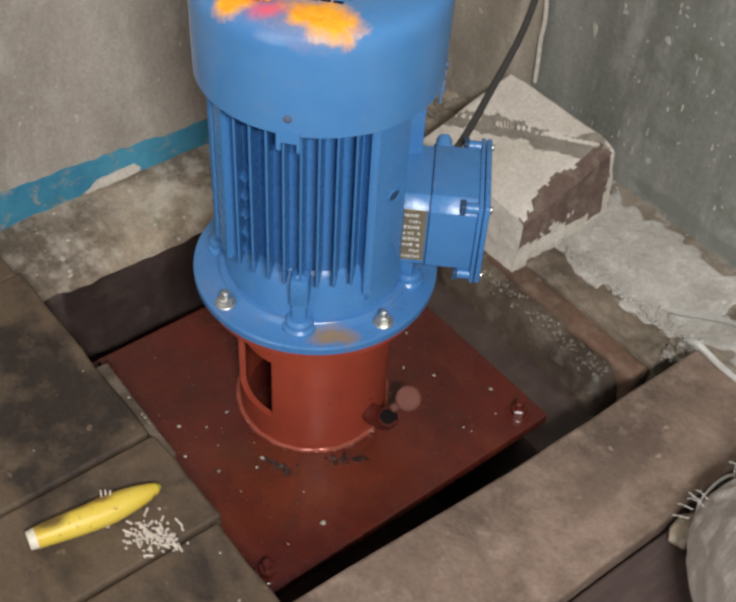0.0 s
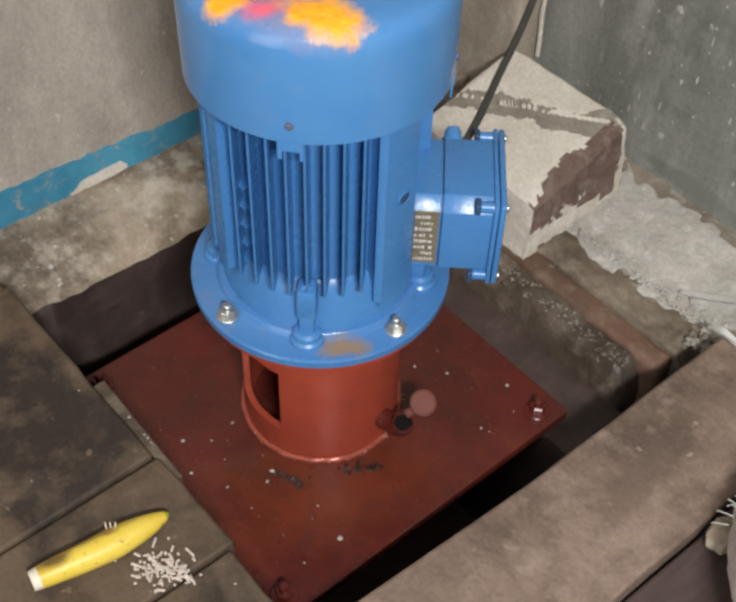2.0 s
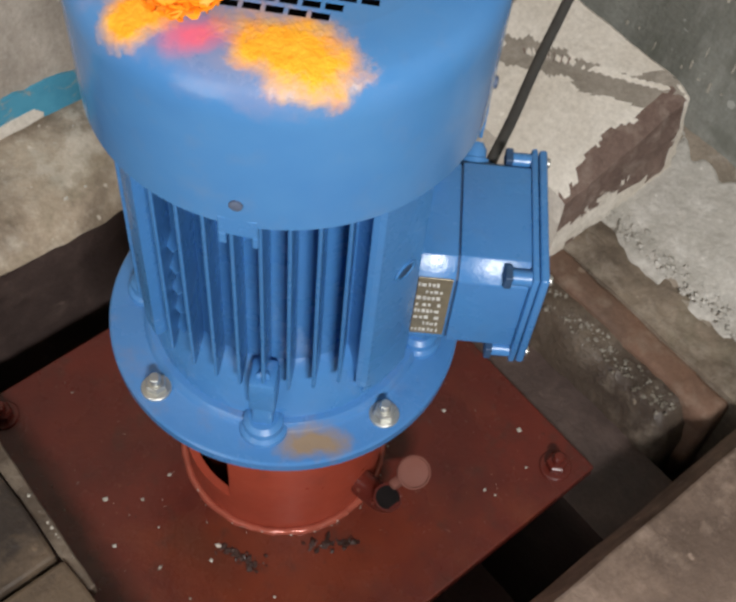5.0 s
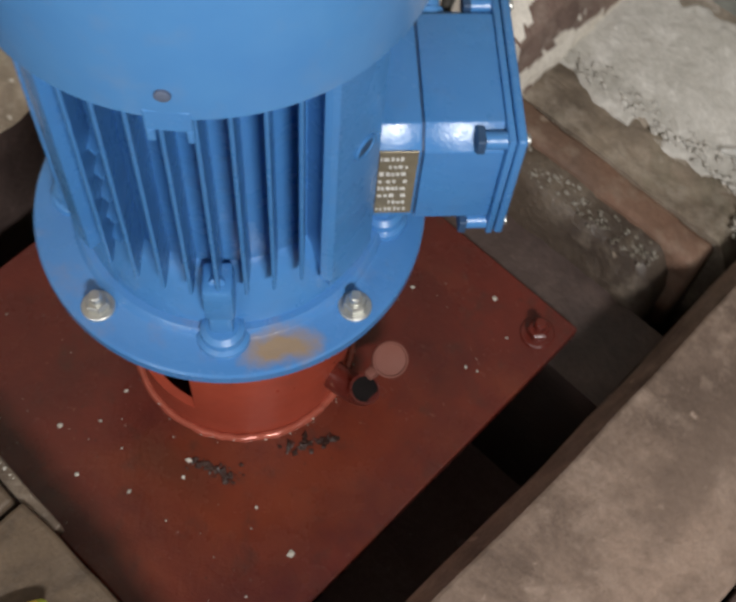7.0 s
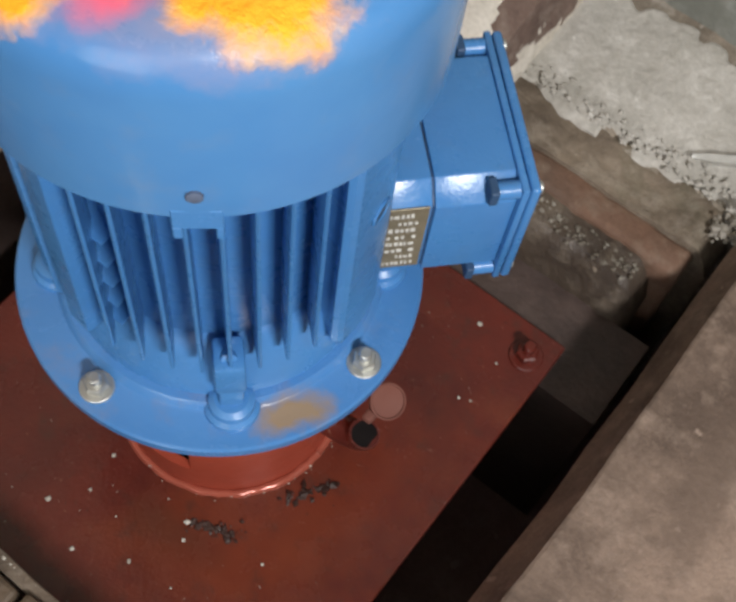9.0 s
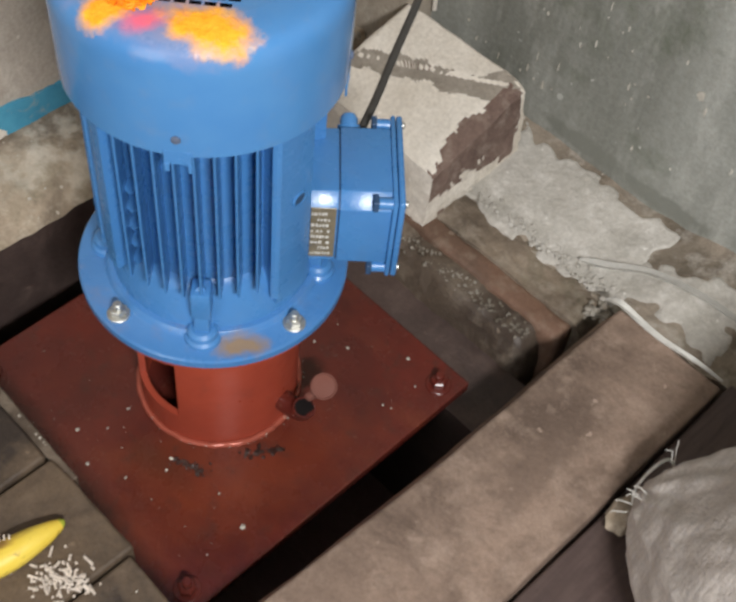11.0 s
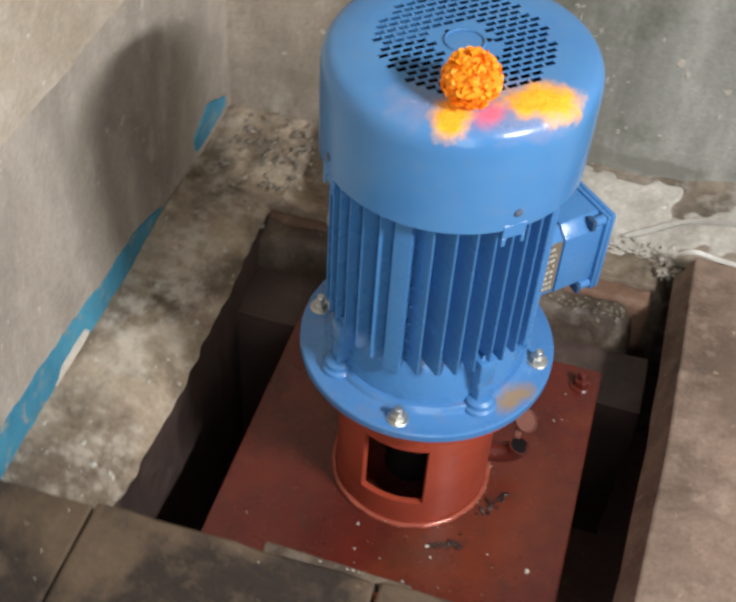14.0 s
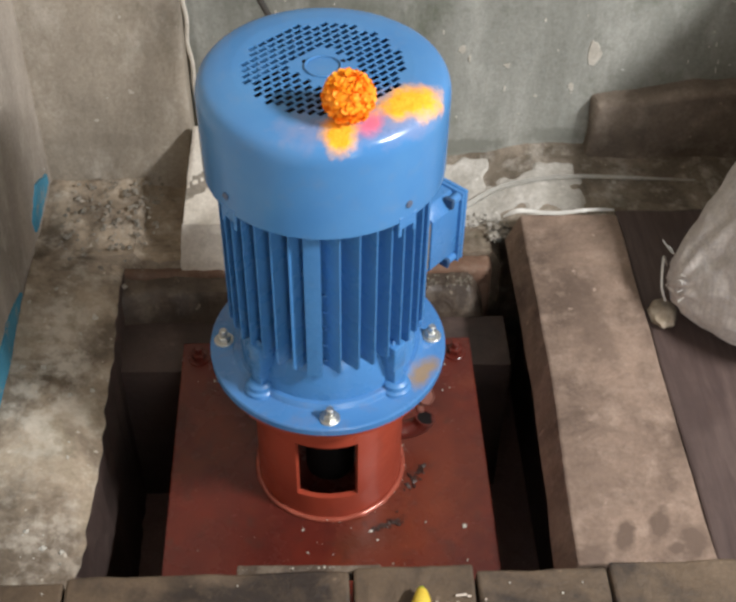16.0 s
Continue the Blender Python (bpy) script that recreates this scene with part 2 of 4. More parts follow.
haze = powder(x, (0.055, -0.08, 0.66), 15, 0.095, 0.042, 0.45)
c = x.mix(x.math("MULTIPLY", haze, 0.35), c, (0.55, 0.33, 0.30))
pink = powder(x, (0.047, -0.096, 0.66), 60, 0.022, 0.012, 0.5)
c = x.mix(x.math("MULTIPLY", pink, 0.8), c, (0.85, 0.13, 0.22))
main = powder(x, (0.087, -0.062, 0.66), 20, 0.052, 0.030, 0.28)
side = powder(x, (0.014, -0.112, 0.66), 80, 0.030, 0.020, 0.3)
both = x.math("MAXIMUM", main, side)
c = x.mix(both, c, x.mix(x.ramp(x.noise(80, 4), 0.35, 0.65), (0.98, 0.38, 0.01), (1.0, 0.5, 0.03)))
dust = x.math("MAXIMUM", both, x.math("MULTIPLY", haze, 0.25))
n = x.bump(x.noise(60, 3), 0.0006, 0.5)
n = x.bump(x.math("MULTIPLY", both, x.noise(240, 3)), 0.003, 0.6, n)
M_COVER = x.done(c, x.ramp(dust, 0.0, 1.0, 0.17, 0.9), n)
x = Mix("blue_flange")
c = x.mix(x.ramp(x.noise(12, 5), 0.3, 0.7), (0.056, 0.192, 0.455), (0.078, 0.226, 0.49))
c = x.mix(x.ramp(x.noise(18, 5, 0.7), 0.5, 0.75, 0, 0.5), c, (0.20, 0.19, 0.24))
c = x.mix(x.math("MULTIPLY", powder(x, (0.118, -0.060, 0.257), 60, 0.032, 0.017, 0.35), 0.85), c, (0.30, 0.19, 0.07))
M_FLANGE = x.done(c, x.ramp(x.noise(20, 4), 0.3, 0.7, 0.16, 0.34), x.bump(x.noise(130, 3), 0.0012, 0.4))
M_BRASS = plain("brass_plate", (0.30, 0.26, 0.18), 0.4, 0.5)
M_STEEL = plain("zinc", (0.62, 0.62, 0.58), 0.32, 0.9)
M_DUSTRED = painted("rusty_cap", (0.17, 0.062, 0.045), (0.13, 0.048, 0.035), 0.82, (0.07, 0.04, 0.03), 0.5)
M_WELD = plain("weld", (0.40, 0.10, 0.065), 0.1, 0.15)
# near-black colour that stands in for shade inside hollows
M_DARK = plain("hollow_shade", (0.012, 0.01, 0.01), 0.8)
M_DULL = plain("dull_screw", (0.10, 0.13, 0.20), 0.5)
# gasket colour, also used for shade in the screw recesses and lifting hole
M_GASKET_SHADE = plain("blue_gasket_shade", (0.03, 0.075, 0.16), 0.5)
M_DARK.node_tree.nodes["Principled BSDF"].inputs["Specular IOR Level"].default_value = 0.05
M_RUBBER = plain("black_rubber", (0.05, 0.047, 0.043), 0.55)
x = Mix("blue_limewash")
c = x.mix(x.ramp(x.noise(12, 5, 0.7), 0.35, 0.65), (0.035, 0.22, 0.36), (0.07, 0.31, 0.46))
c = x.mix(x.ramp(x.noise(30, 6, 0.75, distort=0.6), 0.54, 0.64, 0, 0.75), c, (0.34, 0.33, 0.28))
c = x.mix(x.ramp(x.noise(9, 3, 0.6), 0.58, 0.72, 0, 0.6), c, (0.10, 0.16, 0.13))
M_STRIPE = x.done(c, 0.75, x.bump(x.noise(70, 4), 0.001, 0.5))


# ---- mesh helpers ----
def mesh(bm, name, material, smooth=False, angle=None):
    bmesh.ops.recalc_face_normals(bm, faces=bm.faces)
    me = bpy.data.meshes.new(name)
    for fc in bm.faces:
        fc.smooth = smooth
    bm.to_mesh(me)
    bm.free()
    if smooth and angle is not None:
        me.set_sharp_from_angle(angle=radians(angle))
    for one in material if isinstance(material, (list, tuple)) else (material,):
        me.materials.append(one)
    return me


def part(name, bm, material, parent, label="", smooth=False, angle=35):
    ob = new(name, mesh(bm, name, material, smooth, angle))
    ob.parent = parent
    return tagged(ob, label)


def single(name, bm, material, label, category="", kind="", group="", smooth=False, angle=35):
    return tagged(new(name, mesh(bm, name, material, smooth, angle)), label, category, group, kind)


def thing(name, at, label, category, group="", kind="", rz=0.0):
    e = new(name)
    e.empty_display_size = 0.02
    e.matrix_world = pose(*at, 0, 0, rz)
    return tagged(e, label, category, group, kind)


def box(bm, lo, hi, bevel=0.0, segments=2, m=None):
    made = bmesh.ops.create_cube(bm, size=1.0)["verts"]
    for v in made:
        v.co = Vector([lo[k] + (v.co[k] + 0.5) * (hi[k] - lo[k]) for k in range(3)])
    if bevel:
        edges = list({e for v in made for e in v.link_edges})
        made = list({v for fc in bmesh.ops.bevel(bm, geom=edges, offset=bevel, segments=segments, affect="EDGES", profile=0.5)["faces"] for v in fc.verts} | {v for v in made if v.is_valid})
    if m:
        for v in made:
            if v.is_valid:
                v.co = m @ v.co
    return made


def lathe(bm, profile, n=64, m=None, close=False):
    """Turn a list of (radius, z) round the z axis."""
    rings = []
    for r, z in profile:
        ring = []
        for k in range(n):
            a = 2 * math.pi * k / n
            co = Vector((r * math.cos(a), r * math.sin(a), z))
            ring.append(bm.verts.new(m @ co if m else co))
        rings.append(ring)
    pairs = list(zip(rings, rings[1:])) + ([(rings[-1], rings[0])] if close else [])
    for a, b in pairs:
        for k in range(n):
            bm.faces.new((a[k], a[(k + 1) % n], b[(k + 1) % n], b[k]))
    return rings


def capped(bm, profile, n=48, m=None):
    rings = lathe(bm, profile, n, m)
    bm.faces.new(list(reversed(rings[0])))
    bm.faces.new(rings[-1])


def tube(bm, points, radius, n=10):
    """A round bar along a list of points."""
    pts = [Vector(p) for p in points]
    rings, up = [], Vector((0.31, 0.2, 0.93)).normalized()
    for i, p in enumerate(pts):
        d = (pts[min(i + 1, len(pts) - 1)] - pts[max(i - 1, 0)]).normalized()
        a = d.cross(up).normalized()
        b = d.cross(a)
        r = radius[i] if isinstance(radius, (list, tuple)) else radius
        rings.append([bm.verts.new(p + r * (math.cos(2 * math.pi * k / n) * a + math.sin(2 * math.pi * k / n) * b)) for k in range(n)])
    for a, b in zip(rings, rings[1:]):
        for k in range(n):
            bm.faces.new((a[k], a[(k + 1) % n], b[(k + 1) % n], b[k]))
    bm.faces.new(list(reversed(rings[0])))
    bm.faces.new(rings[-1])


def smooth_path(points, steps=8):
    pts = [Vector(p) for p in points]
    out = []
    for i in range(len(pts) - 1):
        p0, p1, p2, p3 = pts[max(i - 1, 0)], pts[i], pts[i + 1], pts[min(i + 2, len(pts) - 1)]
        for s in range(steps):
            u = s / steps
            out.append(0.5 * (2 * p1 + (p2 - p0) * u + (2 * p0 - 5 * p1 + 4 * p2 - p3) * u * u + (3 * p1 - p0 - 3 * p2 + p3) * u ** 3))
    out.append(pts[-1])
    return out


def rough_grid(bm, xs, ys, height, rough=0.0, scale=9.0, skirt=None):
    """A sheet over the plan xs by ys whose height is height(x, y), roughened; skirt closes it down to that z."""
    rows = []
    for y in ys:
        row = []
        for x in xs:
            n = noise.noise(Vector((x * scale, y * scale, 1.7))) + 0.5 * noise.noise(Vector((x * scale * 3.1, y * scale * 3.1, 5.2)))
            row.append(bm.verts.new((x, y, height(x, y) + rough * n)))
        rows.append(row)
    for a, b in zip(rows, rows[1:]):
        for k in range(len(xs) - 1):
            bm.faces.new((a[k], a[k + 1], b[k + 1], b[k]))
    if skirt is not None:
        rim = rows[0] + [r[-1] for r in rows[1:]] + rows[-1][-2::-1] + [r[0] for r in rows[-2:0:-1]]
        low = [bm.verts.new((v.co.x, v.co.y, skirt)) for v in rim]
        for k in range(len(rim)):
            j = (k + 1) % len(rim)
            bm.faces.new((rim[k], low[k], low[j], rim[j]))
        bm.faces.new(low)


def span(a, b, n):
    return [a + (b - a) * k / n for k in range(n + 1)]


# ---- plan, in metres; the top of the red base plate is z = 0 ----
WALL_X, WALL_Y = -0.465, 0.603
FRONT_Y, BOARD_Z = -0.260, 0.125
KERB_X = -0.324
SLAB_X0, SLAB_X1, SLAB_Z = 0.314, 0.473, 0.112
ROOM_X, ROOM_Y, ROOM_Z = 2.4, -2.3, 2.5
DEEP = -0.34

# ---- setting ----
def wall(name, lo, hi, material, label):
    bm = bmesh.new()
    box(bm, lo, hi)
    return single(name, bm, material, label, "wall", "structure")


def relief_wall(name, axis, at, u0, u1, z0, z1, material, label, thick=0.15, rough=0.004, nu=60, nz=60):
    """A wall whose inner face is an uneven sheet, with its thickness behind."""
    bm = bmesh.new()
    rows = []
    for z in span(z0, z1, nz):
        row = []
        for u in span(u0, u1, nu):
            d = rough * (noise.noise(Vector((u * 6, z * 5, at))) + 0.5 * noise.noise(Vector((u * 17, z * 17, at + 3))))
            row.append(bm.verts.new((at + d, u, z) if axis == "x" else (u, at + d, z)))
        rows.append(row)
    for a, b in zip(rows, rows[1:]):
        for k in range(nu):
            bm.faces.new((a[k], a[k + 1], b[k + 1], b[k]))
    back = at - thick if axis == "x" else at + thick
    rim = rows[0] + [r[-1] for r in rows[1:]] + rows[-1][-2::-1] + [r[0] for r in rows[-2:0:-1]]
    low = [bm.verts.new((back, v.co.y, v.co.z) if axis == "x" else (v.co.x, back, v.co.z)) for v in rim]
    for k in range(len(rim)):
        j = (k + 1) % len(rim)
        bm.faces.new((rim[k], low[k], low[j], rim[j]))
    bm.faces.new(low)
    return single(name, bm, material, label, "wall", "structure", smooth=True, angle=50)


relief_wall("wall_west", "x", WALL_X, ROOM_Y, WALL_Y, DEEP, ROOM_Z, M_WALL_L, "stained grey-beige cement plaster wall above the pit", nu=110, nz=90)
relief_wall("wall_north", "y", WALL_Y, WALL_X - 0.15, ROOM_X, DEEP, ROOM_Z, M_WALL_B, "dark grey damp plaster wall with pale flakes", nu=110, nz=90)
wall("wall_east", (ROOM_X, ROOM_Y, DEEP), (ROOM_X + 0.15, WALL_Y + 0.15, ROOM_Z), M_WALL_L, "plain plaster wall")
wall("wall_south", (WALL_X - 0.15, ROOM_Y - 0.15, DEEP), (ROOM_X + 0.15, ROOM_Y, ROOM_Z), M_WALL_L, "plain plaster wall")
wall("ceiling", (WALL_X - 0.15, ROOM_Y - 0.15, ROOM_Z), (ROOM_X + 0.15, WALL_Y + 0.15, ROOM_Z + 0.12), M_WALL_L, "plain cement ceiling")
wall("floor", (WALL_X - 0.15, ROOM_Y - 0.15, DEEP - 0.1), (ROOM_X + 0.15, WALL_Y + 0.15, DEEP), M_PIT, "dark wet bottom of the pit")

def upper_coat(name, axis, at, u0, u1, z0, material, label):
    """A later coat of plaster that starts above the dado, with a ragged lower edge."""
    bm = bmesh.new()
    n = 90
    low, high = [], []
    for u in span(u0, u1, n):
        z = z0 + 0.007 * noise.noise(Vector((u * 9, at, 1))) + 0.004 * noise.noise(Vector((u * 37, at, 2)))
        for ring, zz in ((low, z), (high, ROOM_Z)):
            ring.append(bm.verts.new((at + 0.014, u, zz) if axis == "x" else (u, at - 0.014, zz)))
    for k in range(n):
        bm.faces.new((low[k], low[k + 1], high[k + 1], high[k]))
    for v in bmesh.ops.extrude_face_region(bm, geom=list(bm.faces))["geom"]:
        if isinstance(v, bmesh.types.BMVert):
            v.co += Vector((-0.03, 0, 0)) if axis == "x" else Vector((0, 0.03, 0))
    return single(name, bm, material, label, "wall", "structure")


M_UPPER = concrete("upper_plaster", (0.60, 0.52, 0.43), (0.42, 0.35, 0.27), (0.70, 0.64, 0.56))
upper_coat("wall_upper_west", "x", WALL_X, ROOM_Y, 0.551, 0.492, M_UPPER, "yellowish upper plaster coat on the side wall")
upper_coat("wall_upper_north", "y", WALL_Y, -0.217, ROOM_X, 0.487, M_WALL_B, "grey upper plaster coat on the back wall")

# pillar in the corner, standing proud of the back wall
bm = bmesh.new()
box(bm, (WALL_X - 0.03, 0.552, 0.02), (-0.218, WALL_Y + 0.02, ROOM_Z), 0.008)
bmesh.ops.subdivide_edges(bm, edges=[e for e in bm.edges if e.calc_length() > 0.1], cuts=28, use_grid_fill=True)
for v in bm.verts:
    if v.co.z < 2.2:
        v.co.y += 0.006 * noise.noise(v.co * 9) + 0.003 * noise.noise(v.co * 31)
single("wall_pillar", bm, M_PILLAR, "rough brown-grey plastered pillar in the corner", "pillar", "structure", smooth=True, angle=50)


# kerb between the west wall and the pit
bm = bmesh.new()
def kerb_z(x, y):
    u = (x - WALL_X) / (KERB_X - WALL_X)
    return 0.083 - 0.022 * u - 0.012 * u ** 6
rough_grid(bm, span(WALL_X + 0.001, KERB_X, 26), span(FRONT_Y + 0.002, 0.36, 90), kerb_z, 0.004, 15, DEEP)
for v in bm.verts:
    if abs(v.co.x - KERB_X) < 1e-4:
        v.co.x += 0.007 * noise.noise(Vector((v.co.y * 9, 2.0, v.co.z * 3))) + 0.004 * noise.noise(Vector((v.co.y * 40, 4.0, v.co.z * 20))) + 0.008 * max(0, min(1, (0.2 - abs(v.co.y + 0.02)) / 0.2))
bm.normal_update()
# faces below the kerb's edge take the colour that has pit shade in it
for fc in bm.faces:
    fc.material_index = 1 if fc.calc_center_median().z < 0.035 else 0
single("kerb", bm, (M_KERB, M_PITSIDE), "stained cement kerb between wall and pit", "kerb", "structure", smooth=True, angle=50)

# stepped cement at the back of the pit
bm = bmesh.new()
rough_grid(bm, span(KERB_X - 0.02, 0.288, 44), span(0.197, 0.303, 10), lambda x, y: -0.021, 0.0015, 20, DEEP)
single("pit_ledge", bm, M_PITSIDE, "wet cement ledge carrying the base plate, pit shade in its colour", "ledge", "structure", smooth=True, angle=50)
bm = bmesh.new()
def wet_z(x, y):
    u = max(0.0, (y - 0.3) / 0.05)
    return -0.05 + 0.082 * min(1, u / 0.35) ** 0.4 + 0.004 * u - 0.05 * max(0, (x - 0.222) / 0.034) ** 2.5
rough_grid(bm, span(KERB_X - 0.02, 0.256, 90), [0.300, 0.302, 0.304, 0.307, 0.310, 0.314, 0.319, 0.325, 0.332, 0.339, 0.346, 0.352], wet_z, 0.005, 26, DEEP)
for v in bm.verts:
    v.co.y += (0.008 * noise.noise(Vector((v.co.x * 13, 3, 1))) + 0.004 * noise.noise(v.co * 50)) * (1 if v.co.y < 0.33 else 0)
single("wet_step", bm, M_WET, "wet cement step with gravel at the pit's back", "step", "structure", smooth=True, angle=50)
bm = bmesh.new()
box(bm, (-0.335, 0.348, -0.10), (0.272, 0.386, 0.045), 0.009, 3)
bmesh.ops.subdivide_edges(bm, edges=[e for e in bm.edges if e.calc_length() > 0.1], cuts=50, use_grid_fill=True)
for v in bm.verts:
    end = max(0, (v.co.x - 0.235) / 0.037)
    v.co.z += 0.004 * noise.noise(Vector((v.co.x * 11, v.co.y * 20, 1))) + 0.003 * noise.noise(v.co * 42) - (0.003 * end ** 2 if v.co.z > 0 else 0)
    v.co.y += 0.005 * noise.noise(Vector((v.co.x * 15, v.co.z * 12, 4))) + 0.003 * noise.noise(v.co * 55)
single("trim_beam", bm, M_BEAM, "worn rust-brown beam set in the cement", "beam", "structure", smooth=True, angle=50)
bm = bmesh.new()
rough_grid(bm, span(-0.335, 0.292, 80), span(0.382, 0.440, 14), lambda x, y: 0.050 + 0.05 * (y - 0.38) - 0.03 * max(0, (x - 0.265) / 0.027) ** 2, 0.006, 24, DEEP)
single("low_step", bm, M_STEP, "brown stained cement step behind the beam", "step", "structure", smooth=True, angle=50)
def ledge_z(x, y):
    return 0.052 + 0.17 * (y - 0.427) + 0.02 * max(0, min(1, (x - 0.28) / 0.08))
bm = bmesh.new()
rough_grid(bm, span(-0.2, 1.4, 150), span(0.432, WALL_Y + 0.012, 30), ledge_z, 0.004, 20, DEEP)
for v in bm.verts:
    if v.co.y < 0.434:
        v.co.y += 0.007 * noise.noise(Vector((v.co.x * 20, 1, 7))) + 0.004 * noise.noise(Vector((v.co.x * 60, 2, 7)))
single("ledge", bm, M_LEDGE, "brown worn cement ledge along the back wall", "ledge", "structure", smooth=True, angle=50)


def skim_coat(x0, x1, y0, y1, seed, thick=0.0026):
    """A thin coat of pale cement over the ledge with a torn outline; what is worn away drops below the ledge."""
    bm = bmesh.new()
    def coat(x, y):
        n = 0.030 * noise.noise(Vector((x * 14, y * 14, seed))) + 0.016 * noise.noise(Vector((x * 47, y * 47, seed + 4)))
        edge = min(x - x0, x1 - x, y - y0, y1 - y) + n
        base = ledge_z(x, y) + 0.004 * noise.noise(Vector((x * 20, y * 20, 1.7))) + 0.0008 * noise.noise(Vector((x * 40, y * 40, 5.2)))
        return base + thick * max(-1.5, min(1, edge / 0.004)) + 0.0008 * noise.noise(Vector((x * 120, y * 120, 2)))
    rough_grid(bm, span(x0 - 0.01, x1 + 0.01, int((x1 - x0) * 380)), span(y0 - 0.01, min(y1 + 0.01, WALL_Y + 0.01), int((y1 - y0) * 380)), coat, 0.0, 1, 0.03)
    single("ledge_skim", bm, M_SKIM, "torn pale cement skim on the ledge", "skim coat", "structure", smooth=True, angle=50)


skim_coat(0.005, 0.285, 0.436, 0.588, 1.0)
skim_coat(0.275, 0.43, 0.455, 0.552, 6.0)
bm = bmesh.new()
rough_grid(bm, span(WALL_X, -0.2, 30), span(0.361, WALL_Y, 26), lambda x, y: 0.062 if x > -0.3 else 0.078, 0.008, 30, DEEP)
single("rubble_corner", bm, M_KERB, "gritty cement corner at the foot of the pillar", "kerb", "structure", smooth=True, angle=50)
wall("pit_wall_east", (0.345, FRONT_Y - 0.02, DEEP), (2.4, 0.42, 0.03), M_PITSIDE, "cement side of the pit, shade put into its dark colour")
wall("pit_wall_south", (WALL_X, ROOM_Y, DEEP), (0.344, FRONT_Y - 0.012, 0.07), M_PITSIDE, "cement side of the pit, shade put into its dark colour")

# low buttress against the back wall
bm = bmesh.new()
box(bm, (0.455, 0.565, 0.03), (1.5, WALL_Y + 0.02, 0.205), 0.012, 3)
bmesh.ops.subdivide_edges(bm, edges=[e for e in bm.edges if e.calc_length() > 0.1], cuts=24, use_grid_fill=True)
for v in bm.verts:
    v.co.x += 0.012 * noise.noise(v.co * 11)
    v.co.y += 0.006 * noise.noise(v.co * 25) if v.co.y < WALL_Y else 0
    v.co.z += 0.006 * noise.noise(v.co * 18) + 0.004 * noise.noise(v.co * 45)
    v.co.z += 0.03 * min(1, (v.co.x - 0.45) / 0.2) if v.co.z > 0.15 else 0
single("wall_buttress", bm, M_BUTTRESS, "low brown plastered buttress at the foot of the back wall", "buttress", "structure")

# cover slab over the east side, and the paving round the pit
def paver(name, x0, x1, y0, y1, z, material, label, thick=0.05, seed=1):
    bm = bmesh.new()
    box(bm, (x0, y0, z - thick), (x1, y1, z), 0.004, 2)
    bmesh.ops.subdivide_edges(bm, edges=[e for e in bm.edges if e.calc_length() > 0.12], cuts=9, use_grid_fill=True)
    for v in bm.verts:
        v.co += 0.0026 * Vector((noise.noise(v.co * 23 + Vector((seed, 0, 0))), noise.noise(v.co * 23 + Vector((0, seed, 5))), noise.noise(v.co * 13 + Vector((seed, 7, 0)))))
    return single(name, bm, material, label, "paving slab", "structure")


slab = paver("cover_slab", SLAB_X0, SLAB_X1, FRONT_Y + 0.006, 0.402, SLAB_Z, M_PLANK, "pale brown stone cover slab beside the pit", 0.055, 3)
for v in slab.data.vertices:  # the pit side leans inward towards its foot, and the front corner runs out a little
    if v.co.x < SLAB_X0 + 0.03:
        v.co.x -= 0.019 * max(0, min(1, (SLAB_Z - 0.004 - v.co.z) / 0.046)) + 0.016 * max(0, (0.06 - v.co.y) / 0.31)
edges = [-0.462, -0.318, 0.022, 0.171, 0.331, 0.492, 0.655, 0.82, 1.0, 1.2, 1.45, 1.75, 2.05, 2.4]
for k, (a, b) in enumerate(zip(edges, edges[1:])):
    paver("pavement", a + 0.002, b - 0.002, ROOM_Y, FRONT_Y + 0.004 * ((k * 7) % 3 - 1), BOARD_Z + 0.0015 * ((k * 5) % 3 - 1), M_PAVE, "damp brown paving slab in front of the pit", 0.05, 10 + k)
for k, (a, b) in enumerate(((0.478, 0.665), (0.67, 0.86), (0.865, 1.1), (1.105, 1.4), (1.405, 1.9), (1.905, 2.4))):
    paver("pavement", a, b - 0.003, FRONT_Y + 0.006, 0.425, 0.098 + 0.002 * (k % 2), M_DARKBOARD, "dark damp board beside the cover slab", 0.05, 40 + k)

